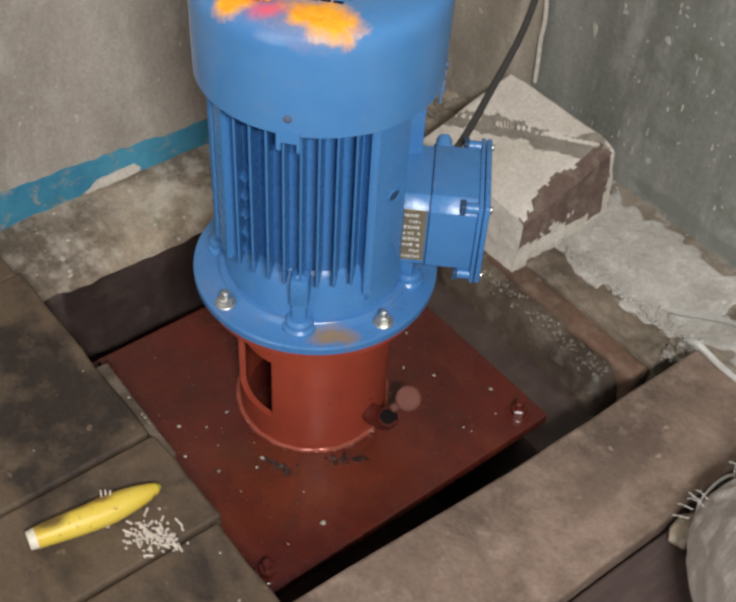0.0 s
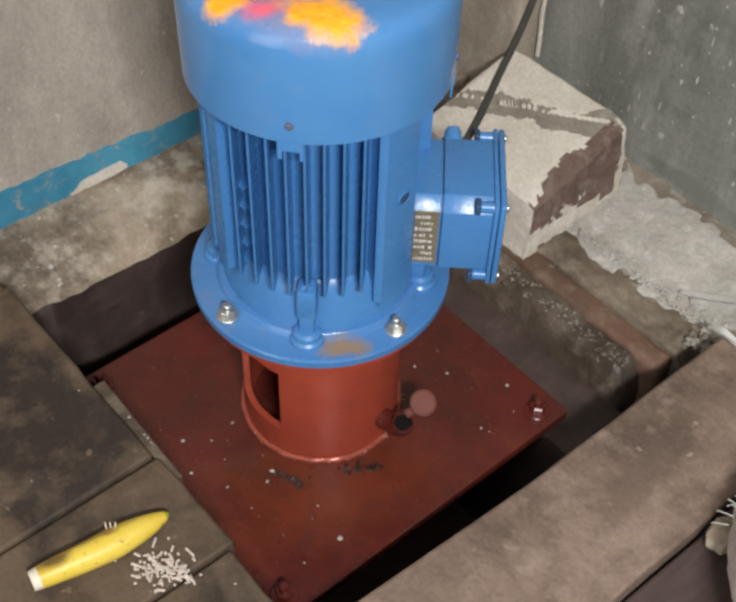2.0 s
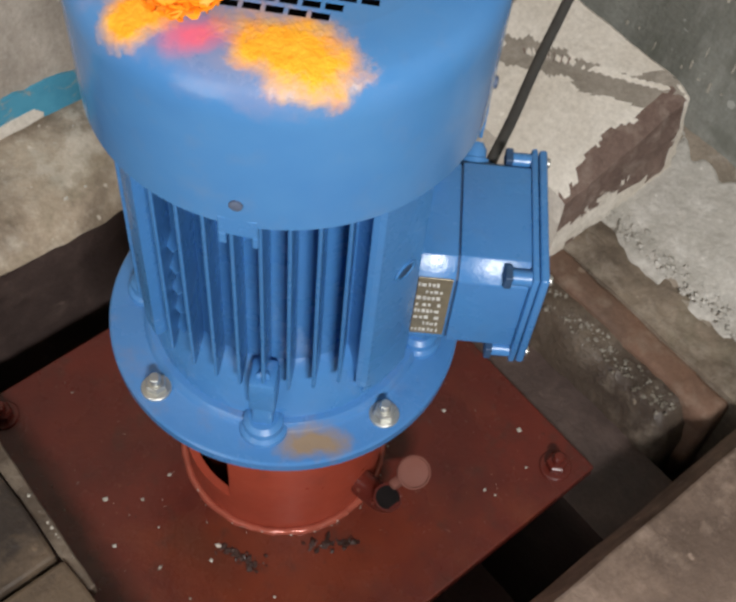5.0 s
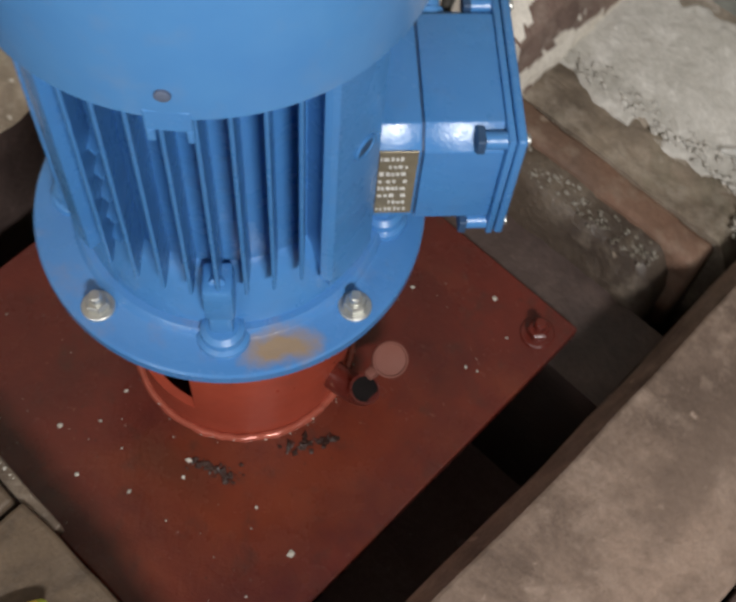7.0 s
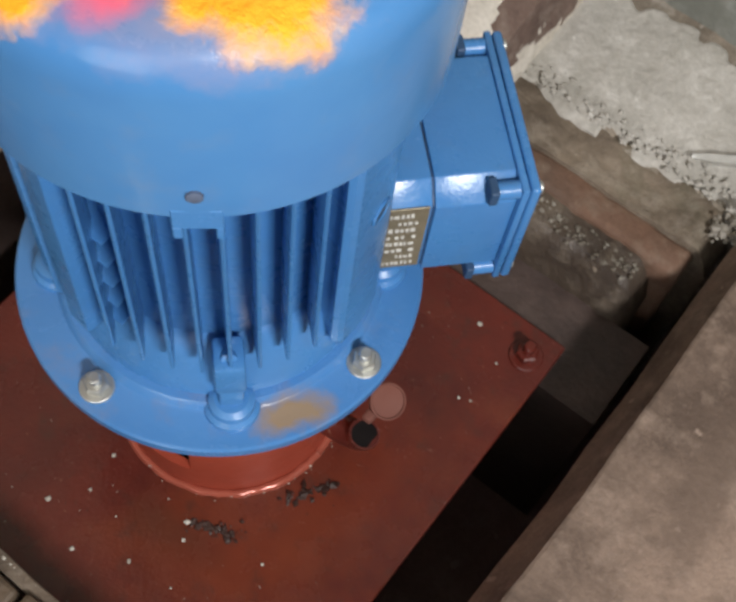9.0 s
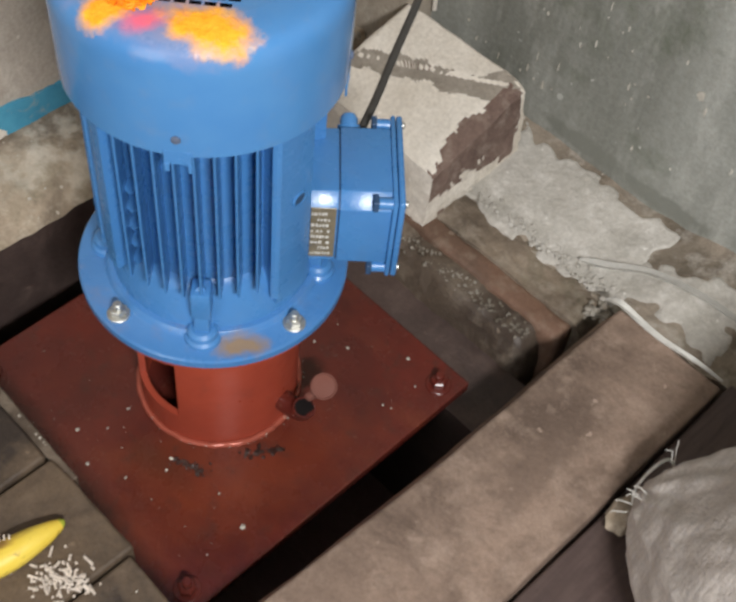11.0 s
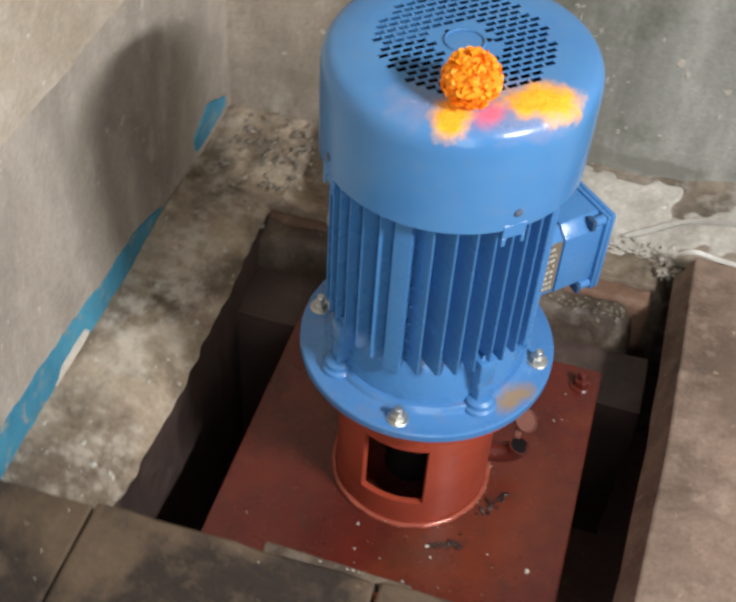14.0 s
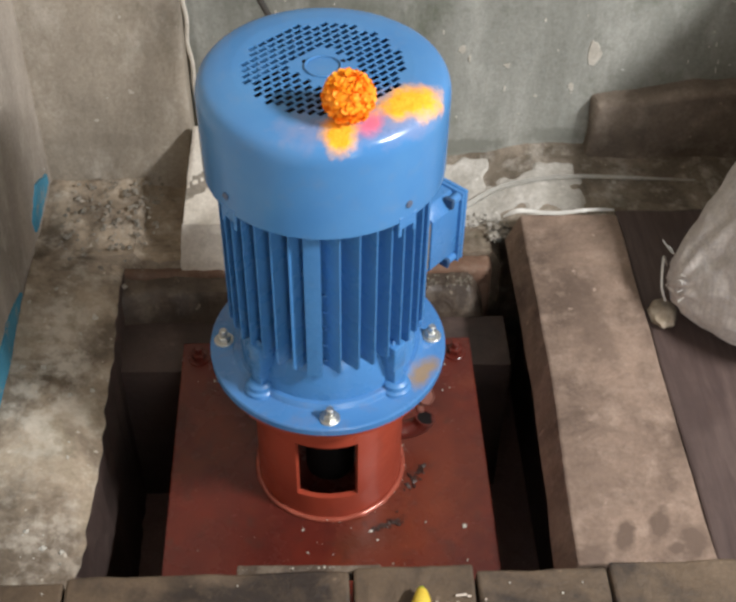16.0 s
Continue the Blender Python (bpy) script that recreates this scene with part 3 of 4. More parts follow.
# blue limewash band on the west wall, flaked off in one place
def band_piece(y0, y1, low, high, seed, n=40):
    bm = bmesh.new()
    top, bot = [], []
    for y in span(y0, y1, n):
        w = 0.004 * noise.noise(Vector((y * 22, 1, 0))) + 0.003 * noise.noise(Vector((y * 70, 1, 3)))
        w2 = 0.004 * noise.noise(Vector((y * 25, 1, 9))) + 0.003 * noise.noise(Vector((y * 80, 1, 13)))
        d = 0.006 * (noise.noise(Vector((y * 6, 0.1 * 5, WALL_X))) + 0.5 * noise.noise(Vector((y * 17, 0.1 * 17, WALL_X + 3)))) * 0.6
        top.append(bm.verts.new((WALL_X + 0.004 + d, y, high(y) + w)))
        bot.append(bm.verts.new((WALL_X + 0.004 + d, y, low(y) + w2)))
    for k in range(n):
        bm.faces.new((top[k], top[k + 1], bot[k + 1], bot[k]))
    made = bmesh.ops.extrude_face_region(bm, geom=list(bm.faces))["geom"]
    for v in made:
        if isinstance(v, bmesh.types.BMVert):
            v.co.x -= 0.016
    return single("trim_band", bm, M_STRIPE, "flaking blue limewash band along the wall's foot", "paint band", "structure")


def band_high(y):
    return 0.136 - 0.05 * (y + 0.08)
band_piece(-0.62, -0.098, lambda y: 0.08, band_high, 1)
band_piece(-0.098, 0.002, lambda y: 0.08 + 0.018 * min(1, max(0, (y + 0.098) / 0.03)) * min(1, max(0, (0.006 - y) / 0.02)), band_high, 2)
band_piece(0.002, 0.17, lambda y: 0.08 - 0.03 * max(0, y), band_high, 3)
band_piece(0.17, 0.262, lambda y: 0.076 + 0.25 * max(0, y - 0.2), lambda y: band_high(y) - 0.28 * max(0, y - 0.17), 5)
band_piece(0.395, 0.52, lambda y: 0.092 + 0.12 * abs(y - 0.45), lambda y: 0.148 - 0.5 * abs(y - 0.455), 4)
bm = bmesh.new()
corner = [(-0.105, 0.070), (-0.045, 0.071), (0.004, 0.074), (0.006, 0.090), (-0.004, 0.101), (-0.03, 0.100), (-0.062, 0.098), (-0.078, 0.088)]
bm.faces.new([bm.verts.new((WALL_X + 0.0045, y, z)) for y, z in corner])
for v in bmesh.ops.extrude_face_region(bm, geom=list(bm.faces))["geom"]:
    if isinstance(v, bmesh.types.BMVert):
        v.co.x -= 0.016
single("trim_flake", bm, M_BLOCK, "bare pale plaster where the blue band has flaked", "plaster", "structure")

# pale plaster conduit in the corner beside the pillar
bm = bmesh.new()
wavy = [(-0.208 - 0.010 * min(1, k / 9) + 0.0035 * noise.noise(Vector((k * 0.9, 2, 5))), 0.596, 0.16 + 0.04 * k) for k in range(58)]
tube(bm, smooth_path(wavy, 3), 0.0038, 8)
single("conduit", bm, M_BLOCK, "thin pale plastered conduit in the corner", "conduit", smooth=True)

# tilted cement block in the corner
bm = bmesh.new()
def block_top(x, y):
    z = 0.122 + 0.40 * (y - 0.355) + 0.0025 * noise.noise(Vector((x * 22, y * 22, 2)))
    return z - 0.010 * max(0, (x + 0.02) / 0.035) ** 2
def band_edge(x, y):
    return (y - 0.478) - 0.42 * (x + 0.10)
NB = 44
def block_side(u):
    """The outline of the block's foot, once round, u from 0 to 4."""
    k, f = int(u) % 4, u - int(u)
    c = ((-0.235, 0.352), (0.018, 0.352), (0.024, 0.549), (-0.222, 0.549))
    a, b = c[k], c[(k + 1) % 4]
    return Vector((a[0] + (b[0] - a[0]) * f, a[1] + (b[1] - a[1]) * f, 0))
mid = Vector((-0.105, 0.45, 0))
rings = []
for level in span(0, 1, 16):
    ring = []
    for k in range(4 * NB):
        p = block_side(k / NB)
        q = mid + (p - mid) * (1.0 - 0.075 * level ** 1.5)
        q.y = max(q.y, 0.352 + 0.02 * level)
        z = 0.03 + (block_top(q.x, q.y) - 0.03) * level
        d = 0.003 * noise.noise(Vector((p.x * 40, p.y * 40, z * 40))) + 0.0025 * noise.noise(Vector((p.x * 95, p.y * 95, z * 95)))
        q += (p - mid).normalized() * d * min(1, 4 * (1 - level) + 0.35)
        ring.append(bm.verts.new((q.x, q.y, z)))
    rings.append(ring)
for f in span(1, 0, 26)[1:-1]:
    rings.append([bm.verts.new((0, 0, 0)) for _ in range(4 * NB)])
    for k, v in enumerate(rings[-1]):
        o = rings[16][k].co
        x, y = mid.x + (o.x - mid.x) * f, mid.y + (o.y - mid.y) * f
        v.co = (x, y, block_top(x, y) + (0.0035 if band_edge(x, y) > 0.008 else 0.0) + 0.0008 * noise.noise(Vector((x * 90, y * 90, 1))))
for a, b in zip(rings, rings[1:]):
    for k in range(4 * NB):
        j = (k + 1) % (4 * NB)
        bm.faces.new((a[k], a[j], b[j], b[k]))
bm.faces.new(rings[-1])
bm.faces.new(list(reversed(rings[0])))
bm.normal_update()
for fc in bm.faces:
    c = fc.calc_center_median()
    n = noise.noise(c * 26) + 0.6 * noise.noise(c * 70)
    height = (c.z - 0.05) / (block_top(c.x, c.y) - 0.05)
    east = fc.normal.x > 0.55
    broken = east and (height > 0.48 + 0.30 * n - 1.3 * (c.y - 0.42) or n > 0.42) and c.y < 0.535
    rim = fc.normal.z > 0.6 and c.x > -0.008 + 0.016 * n and c.y < 0.53
    worn = fc.normal.z > 0.6 and abs(band_edge(c.x, c.y)) < 0.012 + 0.05 * max(0, c.x + 0.14) + 0.014 * n
    fc.material_index = 1 if broken or rim else 2 if worn else 0
single("cement_block", bm, (M_BLOCK, M_CORE, M_WORN), "pale broken cement block with a crumbling brown side", "block", smooth=True, angle=40)


def crumbs(name, count, spot, size, material, label, seed, flat=0.6):
    """Loose bits in one mesh; spot(rng) gives a place on the surface."""
    rng = random.Random(seed)
    verts, faces = [], []
    for _ in range(count):
        p = Vector(spot(rng))
        r = size * (0.35 + 1.3 * rng.random() ** 2.5)
        turn = Euler((rng.random() * 6, rng.random() * 6, rng.random() * 6)).to_matrix()
        n = len(verts)
        for d in ((1, 0, 0), (-0.8, 0.2, 0), (0.1, 0.9, 0.1), (0, -1, 0.1), (0.1, 0, 0.8), (0, 0.1, -0.8)):
            q = turn @ (Vector(d) * r * (0.7 + 0.6 * rng.random()))
            verts.append(p + Vector((q.x, q.y, q.z * flat)))
        for a, b, c in ((0, 2, 4), (2, 1, 4), (1, 3, 4), (3, 0, 4), (2, 0, 5), (1, 2, 5), (3, 1, 5), (0, 3, 5)):
            faces.append((n + a, n + b, n + c))
    me = bpy.data.meshes.new(name)
    me.from_pydata(verts, [], faces)
    me.materials.append(material)
    return tagged(new(name, me), label, "debris", "", "stuff")


M_CHIP = concrete("white_chip", (0.62, 0.6, 0.54), (0.45, 0.42, 0.36), (0.74, 0.72, 0.66))
M_GRIT = concrete("grey_grit", (0.36, 0.33, 0.28), (0.16, 0.14, 0.11), (0.5, 0.47, 0.42), wet=0.6)
crumbs("gravel", 300, lambda r: (-0.1 + 0.335 * r.random() ** 0.8, 0.330 + 0.018 * r.gauss(0, 0.45), 0.036), 0.0026, M_GRIT, "small wet gravel on the cement step", 3)
def on_kerb(r):
    x, y = r.uniform(-0.455, -0.33), r.uniform(-0.25, 0.35)
    return (x, y, kerb_z(x, y) + 0.004 * noise.noise(Vector((x * 15, y * 15, 1.7))) + 0.001)


crumbs("kerb_chips", 42, on_kerb, 0.0044, M_CHIP, "pale plaster chips on the kerb", 4)
crumbs("corner_rubble", 300, lambda r: (r.uniform(-0.43, -0.27), 0.46 + 0.06 * r.gauss(0, 1) if r.random() < 0.8 else r.uniform(0.37, 0.58), 0.081 + 0.006 * r.random()), 0.0045, M_GRIT, "loose cement rubble in the corner", 5)
crumbs("ledge_rubble", 240, lambda r: (r.uniform(0.02, 0.29), 0.434 + 0.016 * abs(r.gauss(0, 1)), 0.062), 0.0034, M_SKIM, "crumbled cement along the ledge", 6)
crumbs("plate_flakes", 14, lambda r: r.choice(((-0.056, -0.182), (-0.009, -0.202), (0.053, -0.122), (0.037, -0.180), (0.181, -0.118), (0.144, 0.204), (0.209, 0.210), (0.129, -0.110))) + (0.0012,), 0.0036, M_CHIP, "pale plaster flakes on the red plate", 33, 0.35)
crumbs("filler_dirt", 40, lambda r: (lambda u: (0.104 + 0.03 * u + 0.003 * r.gauss(0, 1), -0.058 + 0.05 * u + 0.003 * r.gauss(0, 1), 0.001))(r.random()), 0.0034, M_MUCK, "wet dark dirt beside the weld", 34)
crumbs("plate_chips", 60, lambda r: (r.uniform(-0.2, 0.2), r.choice((r.uniform(-0.24, -0.11), r.uniform(0.12, 0.2))), 0.001), 0.0017, M_CHIP, "tiny pale chips on the red plate", 7)
crumbs("plate_dirt", 70, lambda r: (lambda u: (0.055 + 0.045 * u, -0.122 + 0.019 * u + 0.005 * r.gauss(0, 1), 0.0015))(r.random()), 0.0030, M_MUCK, "dark crumbs of dirt on the red plate", 10)
def by_weld(r):
    a = r.uniform(-2.4, 1.2)
    q = 0.1045 + 0.006 * r.random() ** 2
    return (q * math.cos(a), q * math.sin(a), 0.002 + 0.003 * r.random())


crumbs("weld_spatter", 70, by_weld, 0.0011, M_CHIP, "pale specks of spatter along the weld", 11)
crumbs("paving_chips", 40, lambda r: (r.uniform(-0.44, 0.6), r.uniform(-0.6, -0.27), BOARD_Z + 0.001), 0.0018, M_CHIP, "tiny pale chips on the paving", 8)
crumbs("slab_gap_rubble", 46, lambda r: (0.288 + 0.014 * r.gauss(0, 1), 0.412 + 0.014 * r.gauss(0, 1), 0.058 + 0.01 * r.random()), 0.0065, M_GRIT, "cement crumbs beside the slab's end", 9)

# flaked spots on the back wall
def flakes(name, spots, material, label):
    verts, faces = [], []
    rng = random.Random(12)
    for x, z, w, h in spots:
        n, m = len(verts), 9
        for side in (0.0012, -0.004):
            for k in range(m):
                a = 2 * math.pi * k / m
                r = 0.55 + 0.6 * rng.random()
                u, q = x + w * r * math.cos(a), z + h * r * math.sin(a)
                d = 0.004 * (noise.noise(Vector((u * 6, q * 5, WALL_Y))) + 0.5 * noise.noise(Vector((u * 17, q * 17, WALL_Y + 3))))
                verts.append((u, WALL_Y + d - side, q))
        faces.append([n + k for k in range(m)])
        for k in range(m):
            j = (k + 1) % m
            faces.append([n + k, n + j, n + m + j, n + m + k])
    me = bpy.data.meshes.new(name)
    me.from_pydata(verts, [], faces)
    me.materials.append(material)
    return tagged(new(name, me), label, "plaster flakes", "", "stuff")


rng = random.Random(21)
spots = [(0.2285, 0.296, 0.008, 0.008), (0.306, 0.262, 0.007, 0.005), (0.448, 0.285, 0.014, 0.028), (0.418, 0.22, 0.006, 0.01), (0.36, 0.2, 0.005, 0.003), (0.012, 0.356, 0.008, 0.006), (-0.116, 0.303, 0.005, 0.012)]
for _ in range(80):
    x = rng.uniform(-0.18, 0.7) if rng.random() < 0.5 else rng.gauss(0.06, 0.09)
    spots.append((x, rng.uniform(0.14, 0.48), 0.0008 + 0.0018 * rng.random(), 0.0016 + 0.009 * rng.random() ** 3))
flakes("plaster_flakes", spots, M_CHIP, "pale spots where the wall's paint has flaked")

# white plastic ribbon on the ledge
M_RIBBON = plain("white_plastic", (0.66, 0.65, 0.61), 0.35)
M_FILM = plain("clear_film", (0.62, 0.61, 0.57), 0.2)
M_FILM.node_tree.nodes["Principled BSDF"].inputs["Alpha"].default_value = 0.5
def ribbon(points, width, material, label):
    bm = bmesh.new()
    pts = smooth_path(points, 8)
    side = []
    for i, p in enumerate(pts):
        u = i / (len(pts) - 1)
        d = (pts[min(i + 1, len(pts) - 1)] - pts[max(i - 1, 0)]).normalized()
        n = d.cross(Vector((0, 0, 1))).normalized() * width / 2 * max(0.12, min(1, 5 * (1 - u)) * (1 - 0.5 * u)) * min(1, 0.3 + 6 * u)
        lift = Vector((0, 0, 0.002 * math.sin(9 * u)))
        side.append([bm.verts.new(p + n + lift), bm.verts.new(p - Vector((0, 0, 0.002)) + 0 * n), bm.verts.new(p - n + lift), bm.verts.new(p - n + lift - Vector((0, 0, 0.0012))), bm.verts.new(p - Vector((0, 0, 0.0032))), bm.verts.new(p + n + lift - Vector((0, 0, 0.0012)))])
    for a, b in zip(side, side[1:]):
        for k in range(6):
            bm.faces.new((a[k], a[(k + 1) % 6], b[(k + 1) % 6], b[k]))
    bm.faces.new(side[0])
    bm.faces.new(side[-1])
    return single("plastic_ribbon", bm, material, label, "ribbon", group="ribbons on the ledge", smooth=True, angle=30)
ribbon([(0.213, 0.458, 0.071), (0.245, 0.474, 0.074), (0.30, 0.506, 0.084), (0.37, 0.514, 0.098), (0.43, 0.515, 0.099), (0.52, 0.508, 0.098), (0.63, 0.500, 0.098)], 0.015, M_FILM, "clear crumpled plastic strip on the cement ledge")
ribbon([(0.290, 0.407, 0.104), (0.312, 0.403, 0.1175), (0.345, 0.402, 0.1175), (0.385, 0.401, 0.117), (0.43, 0.404, 0.1165), (0.47, 0.407, 0.115)], 0.012, M_RIBBON, "white plastic strip across the cover slab's end")

# sack on the boards at the right
bm = bmesh.new()
bmesh.ops.create_icosphere(bm, subdivisions=6, radius=1.0)
for v in bm.verts:
    d = v.co.copy()
    s = 0.35 * (d.x + 1)
    around = math.atan2(d.z, d.y)
    w = 0.012 + 0.25 * (1 - math.exp(-7.0 * s)) * math.sqrt(max(0, 1 - max(0, d.x) ** 4))
    w *= min(1, math.sqrt(s / 0.012)) if s < 0.012 else 1
    w += 0.004 * math.sin(11 * around + 40 * s) * math.exp(-14 * s) + 0.010 * noise.noise(d * 2.4) + 0.004 * noise.noise(Vector((d.x * 3, d.y * 9, d.z * 9)))
    # the unseen upper side is raised so that it shadows the back wall
    v.co = Vector((0.497 + s + 0.004 * noise.noise(d * 14), 0.182 + w * math.cos(around), 0.16 + 0.52 * s + 0.9 * w * math.sin(around) + 0.55 * max(0, s - 0.08) * max(0, math.sin(around) + 0.3)))
    v.co.z = max(v.co.z, 0.1 + 0.001 * noise.noise(d * 20))
SK = thing("cloth_sack", (0.80, 0.17, 0.1), "full off-white woven sack lying on the boards", "sack")
sk = part("sack_body", bm, M_SACK, SK, smooth=True, angle=180)
sk.matrix_parent_inverse = SK.matrix_world.inverted()
bm = bmesh.new()
tube(bm, smooth_path([(0.512, 0.236, 0.150), (0.500, 0.226, 0.176), (0.494, 0.205, 0.172), (0.493, 0.186, 0.150), (0.500, 0.178, 0.132)], 6), 0.0019, 8)
rng = random.Random(41)
for k in range(7):
    a = rng.uniform(-1.2, 3.6)
    p = Vector((0.506 + 0.01 * rng.random(), 0.182 + 0.045 * math.cos(a), 0.165 + 0.040 * math.sin(a)))
    tube(bm, [p, p + Vector((-0.006 - 0.006 * rng.random(), 0.012 * math.cos(a), 0.012 * math.sin(a))), p + Vector((-0.012, 0.016 * math.cos(a) + 0.006 * rng.gauss(0, 1), 0.018 * math.sin(a)))], 0.0006, 5)
sk = part("tie_string", bm, M_RIBBON, SK, "white tie string", smooth=True, angle=60)
sk.matrix_parent_inverse = SK.matrix_world.inverted()

bm = bmesh.new()
bmesh.ops.create_icosphere(bm, subdivisions=3, radius=1.0)
for v in bm.verts:
    n = 1 + 0.22 * noise.noise(v.co * 2.1)
    v.co = Vector((0.500, 0.176, 0.108)) + Vector((v.co.x * 0.02, v.co.y * 0.028, v.co.z * 0.013)) * n
single("stone", bm, M_KERB, "small brown stone beside the cover slab", "stone", smooth=True, angle=40)

# ---- pump base ----
PB = thing("pump_base", (0, 0, 0), "red-oxide painted steel pump base plate with round motor stool", "pump base")
bm = bmesh.new()
box(bm, (-0.226, -0.25, -0.018), (0.224, 0.238, 0.0), 0.002)
part("base_plate", bm, M_REDPLATE, PB, "dusty red steel plate")
bm = bmesh.new()
SR, SH = 0.1, 0.228
rows = []
NS, NZ = 120, [0.0, 0.048, 0.156, SH]
for r in (SR, SR - 0.008):
    rows.append([[bm.verts.new((r * math.cos(2 * math.pi * k / NS), r * math.sin(2 * math.pi * k / NS), z)) for k in range(NS)] for z in NZ])
def open_at(k):
    a = (math.degrees(2 * math.pi * (k + 0.5) / NS)) % 180
    return 62.0 < a < 110.5
for k in range(NS):
    j = (k + 1) % NS
    for i in range(3):
        if i == 1 and open_at(k):
            for z in (1, 2):
                bm.faces.new((rows[0][z][k], rows[0][z][j], rows[1][z][j], rows[1][z][k]))
            continue
        bm.faces.new((rows[0][i][k], rows[0][i][j], rows[0][i + 1][j], rows[0][i + 1][k]))
        bm.faces.new((rows[1][i][j], rows[1][i][k], rows[1][i + 1][k], rows[1][i + 1][j]))
        if i == 1 and open_at(k - 1):
            bm.faces.new((rows[0][1][k], rows[0][2][k], rows[1][2][k], rows[1][1][k]))
        if i == 1 and open_at(k + 1):
            bm.faces.new((rows[0][1][j], rows[1][1][j], rows[1][2][j], rows[0][2][j]))
part("stool", bm, M_RED, PB, "red painted round stool with a window", smooth=True, angle=40)
bm = bmesh.new()
lathe(bm, [(SR - 0.002, SH - 0.002), (0.140, SH - 0.002), (0.142, SH), (0.142, 0.240), (0.140, 0.2425), (0.05, 0.2425), (0.05, SH - 0.002)], 96, close=True)
part("stool_flange", bm, M_RED, PB, smooth=True, angle=35)
bm = bmesh.new()
rng = random.Random(8)
pts = []
for k in range(91):
    a = 2 * math.pi * k / 90
    r = SR + 0.002 + 0.0014 * rng.random()
    pts.append((r * math.cos(a), r * math.sin(a), 0.0015 + 0.001 * rng.random()))
tube(bm, pts, [0.0036 + 0.0012 * rng.random() for _ in pts], 8)
part("weld_bead", bm, M_WELD, PB, "glossy lumpy weld bead", smooth=True, angle=60)
bm = bmesh.new()
tube(bm, smooth_path([(0.094, 0.019, 0.04), (0.112, 0.020, 0.043), (0.127, 0.021, 0.05), (0.134, 0.021, 0.060), (0.135, 0.021, 0.0645)], 5), 0.0135, 24)
m = pose(0.135, 0.021, 0.0642) @ pose(0, 0, 0, 0, 10, 0)
lathe(bm, [(0.0135, -0.003), (0.0142, 0.0), (0.0138, 0.0022), (0.0122, 0.0022), (0.0115, 0.0006)], 32, m)
stub = part("oil_filler", bm, M_REDPLATE, PB, "short open oil filler spout", smooth=True, angle=35)
# black disc on the spout's closed end stands in for the shade inside
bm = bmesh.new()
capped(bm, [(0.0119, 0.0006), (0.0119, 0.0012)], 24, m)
part("bore_shade", bm, M_DARK, stub, "black disc for the shade in the filler's mouth")
bm = bmesh.new()
capped(bm, [(0.015, -0.003), (0.0165, -0.0015), (0.0165, 0.0030), (0.0150, 0.0036), (0.0142, 0.0018), (0.004, 0.0014)], 32, pose(0.1345, 0.053, 0.0785, 0, 0, -25) @ pose(0, 0, 0, 0, 30, 0))
box(bm, (0.124, 0.030, 0.060), (0.134, 0.046, 0.072), 0.003, 2)
part("flip_lid", bm, M_DUSTRED, stub, "dusty round flip lid", smooth=True, angle=35)
# added core, near black so that the stool's window looks shaded inside
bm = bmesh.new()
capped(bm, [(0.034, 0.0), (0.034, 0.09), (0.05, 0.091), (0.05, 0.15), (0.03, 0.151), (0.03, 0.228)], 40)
part("shade_core", bm, M_DARK, PB, "added black core that darkens the stool's inside", smooth=True, angle=35)


def hex_bolt(bm, at, head, height, stud=0.0, washer=0.0, tall=0.0):
    m = pose(*at, 0, 0, 13 * (at[0] + at[1]) * 100)
    if washer:
        capped(bm, [(washer, 0.0), (washer, 0.0022), (washer - 0.001, 0.003)], 28, m)
    capped(bm, [(head, 0.003), (head, 0.003 + height), (head * 0.82, 0.0045 + height)], 6, m)
    if stud:
        capped(bm, [(stud, height), (stud, height + tall), (stud * 0.8, height + tall + 0.0015)], 16, m)


for x, y in ((0.198, 0.205), (-0.2, 0.205), (-0.2, -0.215), (0.198, -0.215)):
    bm = bmesh.new()
    hex_bolt(bm, (x, y, 0.0), 0.0115, 0.009, 0.006, 0.017, 0.014)
    part("anchor_bolt", bm, M_REDPLATE, PB, "red painted anchor bolt", smooth=True, angle=30)

# thin batten nailed along the edge of the paving
bm = bmesh.new()
box(bm, (-0.116, -0.2585, 0.098), (0.058, -0.2465, 0.1165), 0.0015)
bmesh.ops.subdivide_edges(bm, edges=[e for e in bm.edges if e.calc_length() > 0.1], cuts=14, use_grid_fill=True)
for v in bm.verts:
    v.co.y -= 0.03 * v.co.x - 0.002 * noise.noise(Vector((v.co.x * 30, 1, 1))) if v.co.y > -0.252 else 0
    v.co.z += 0.0016 * noise.noise(v.co * 60)
single("wooden_batten", bm, M_WET, "thin dark wet wooden strip along the paving's edge", "batten")
# pale crumbs stand in for the glints along the wet strip
crumbs("batten_glints", 16, lambda r: (r.uniform(-0.116, 0.03), -0.250, 0.1165), 0.0018, M_CHIP, "pale specks standing in for glints on the wooden strip", 19)

# ---- motor ----
FZ = 0.243
MO = thing("electric_motor", (0, 0, FZ), "blue enamelled vertical flange motor bolted on the red stool", "motor")
RF = 0.1215


def at_angle(deg, r=0.0, z=0.0):
    return pose(0, 0, 0, 0, 0, deg) @ pose(r, 0, z)


bm = bmesh.new()
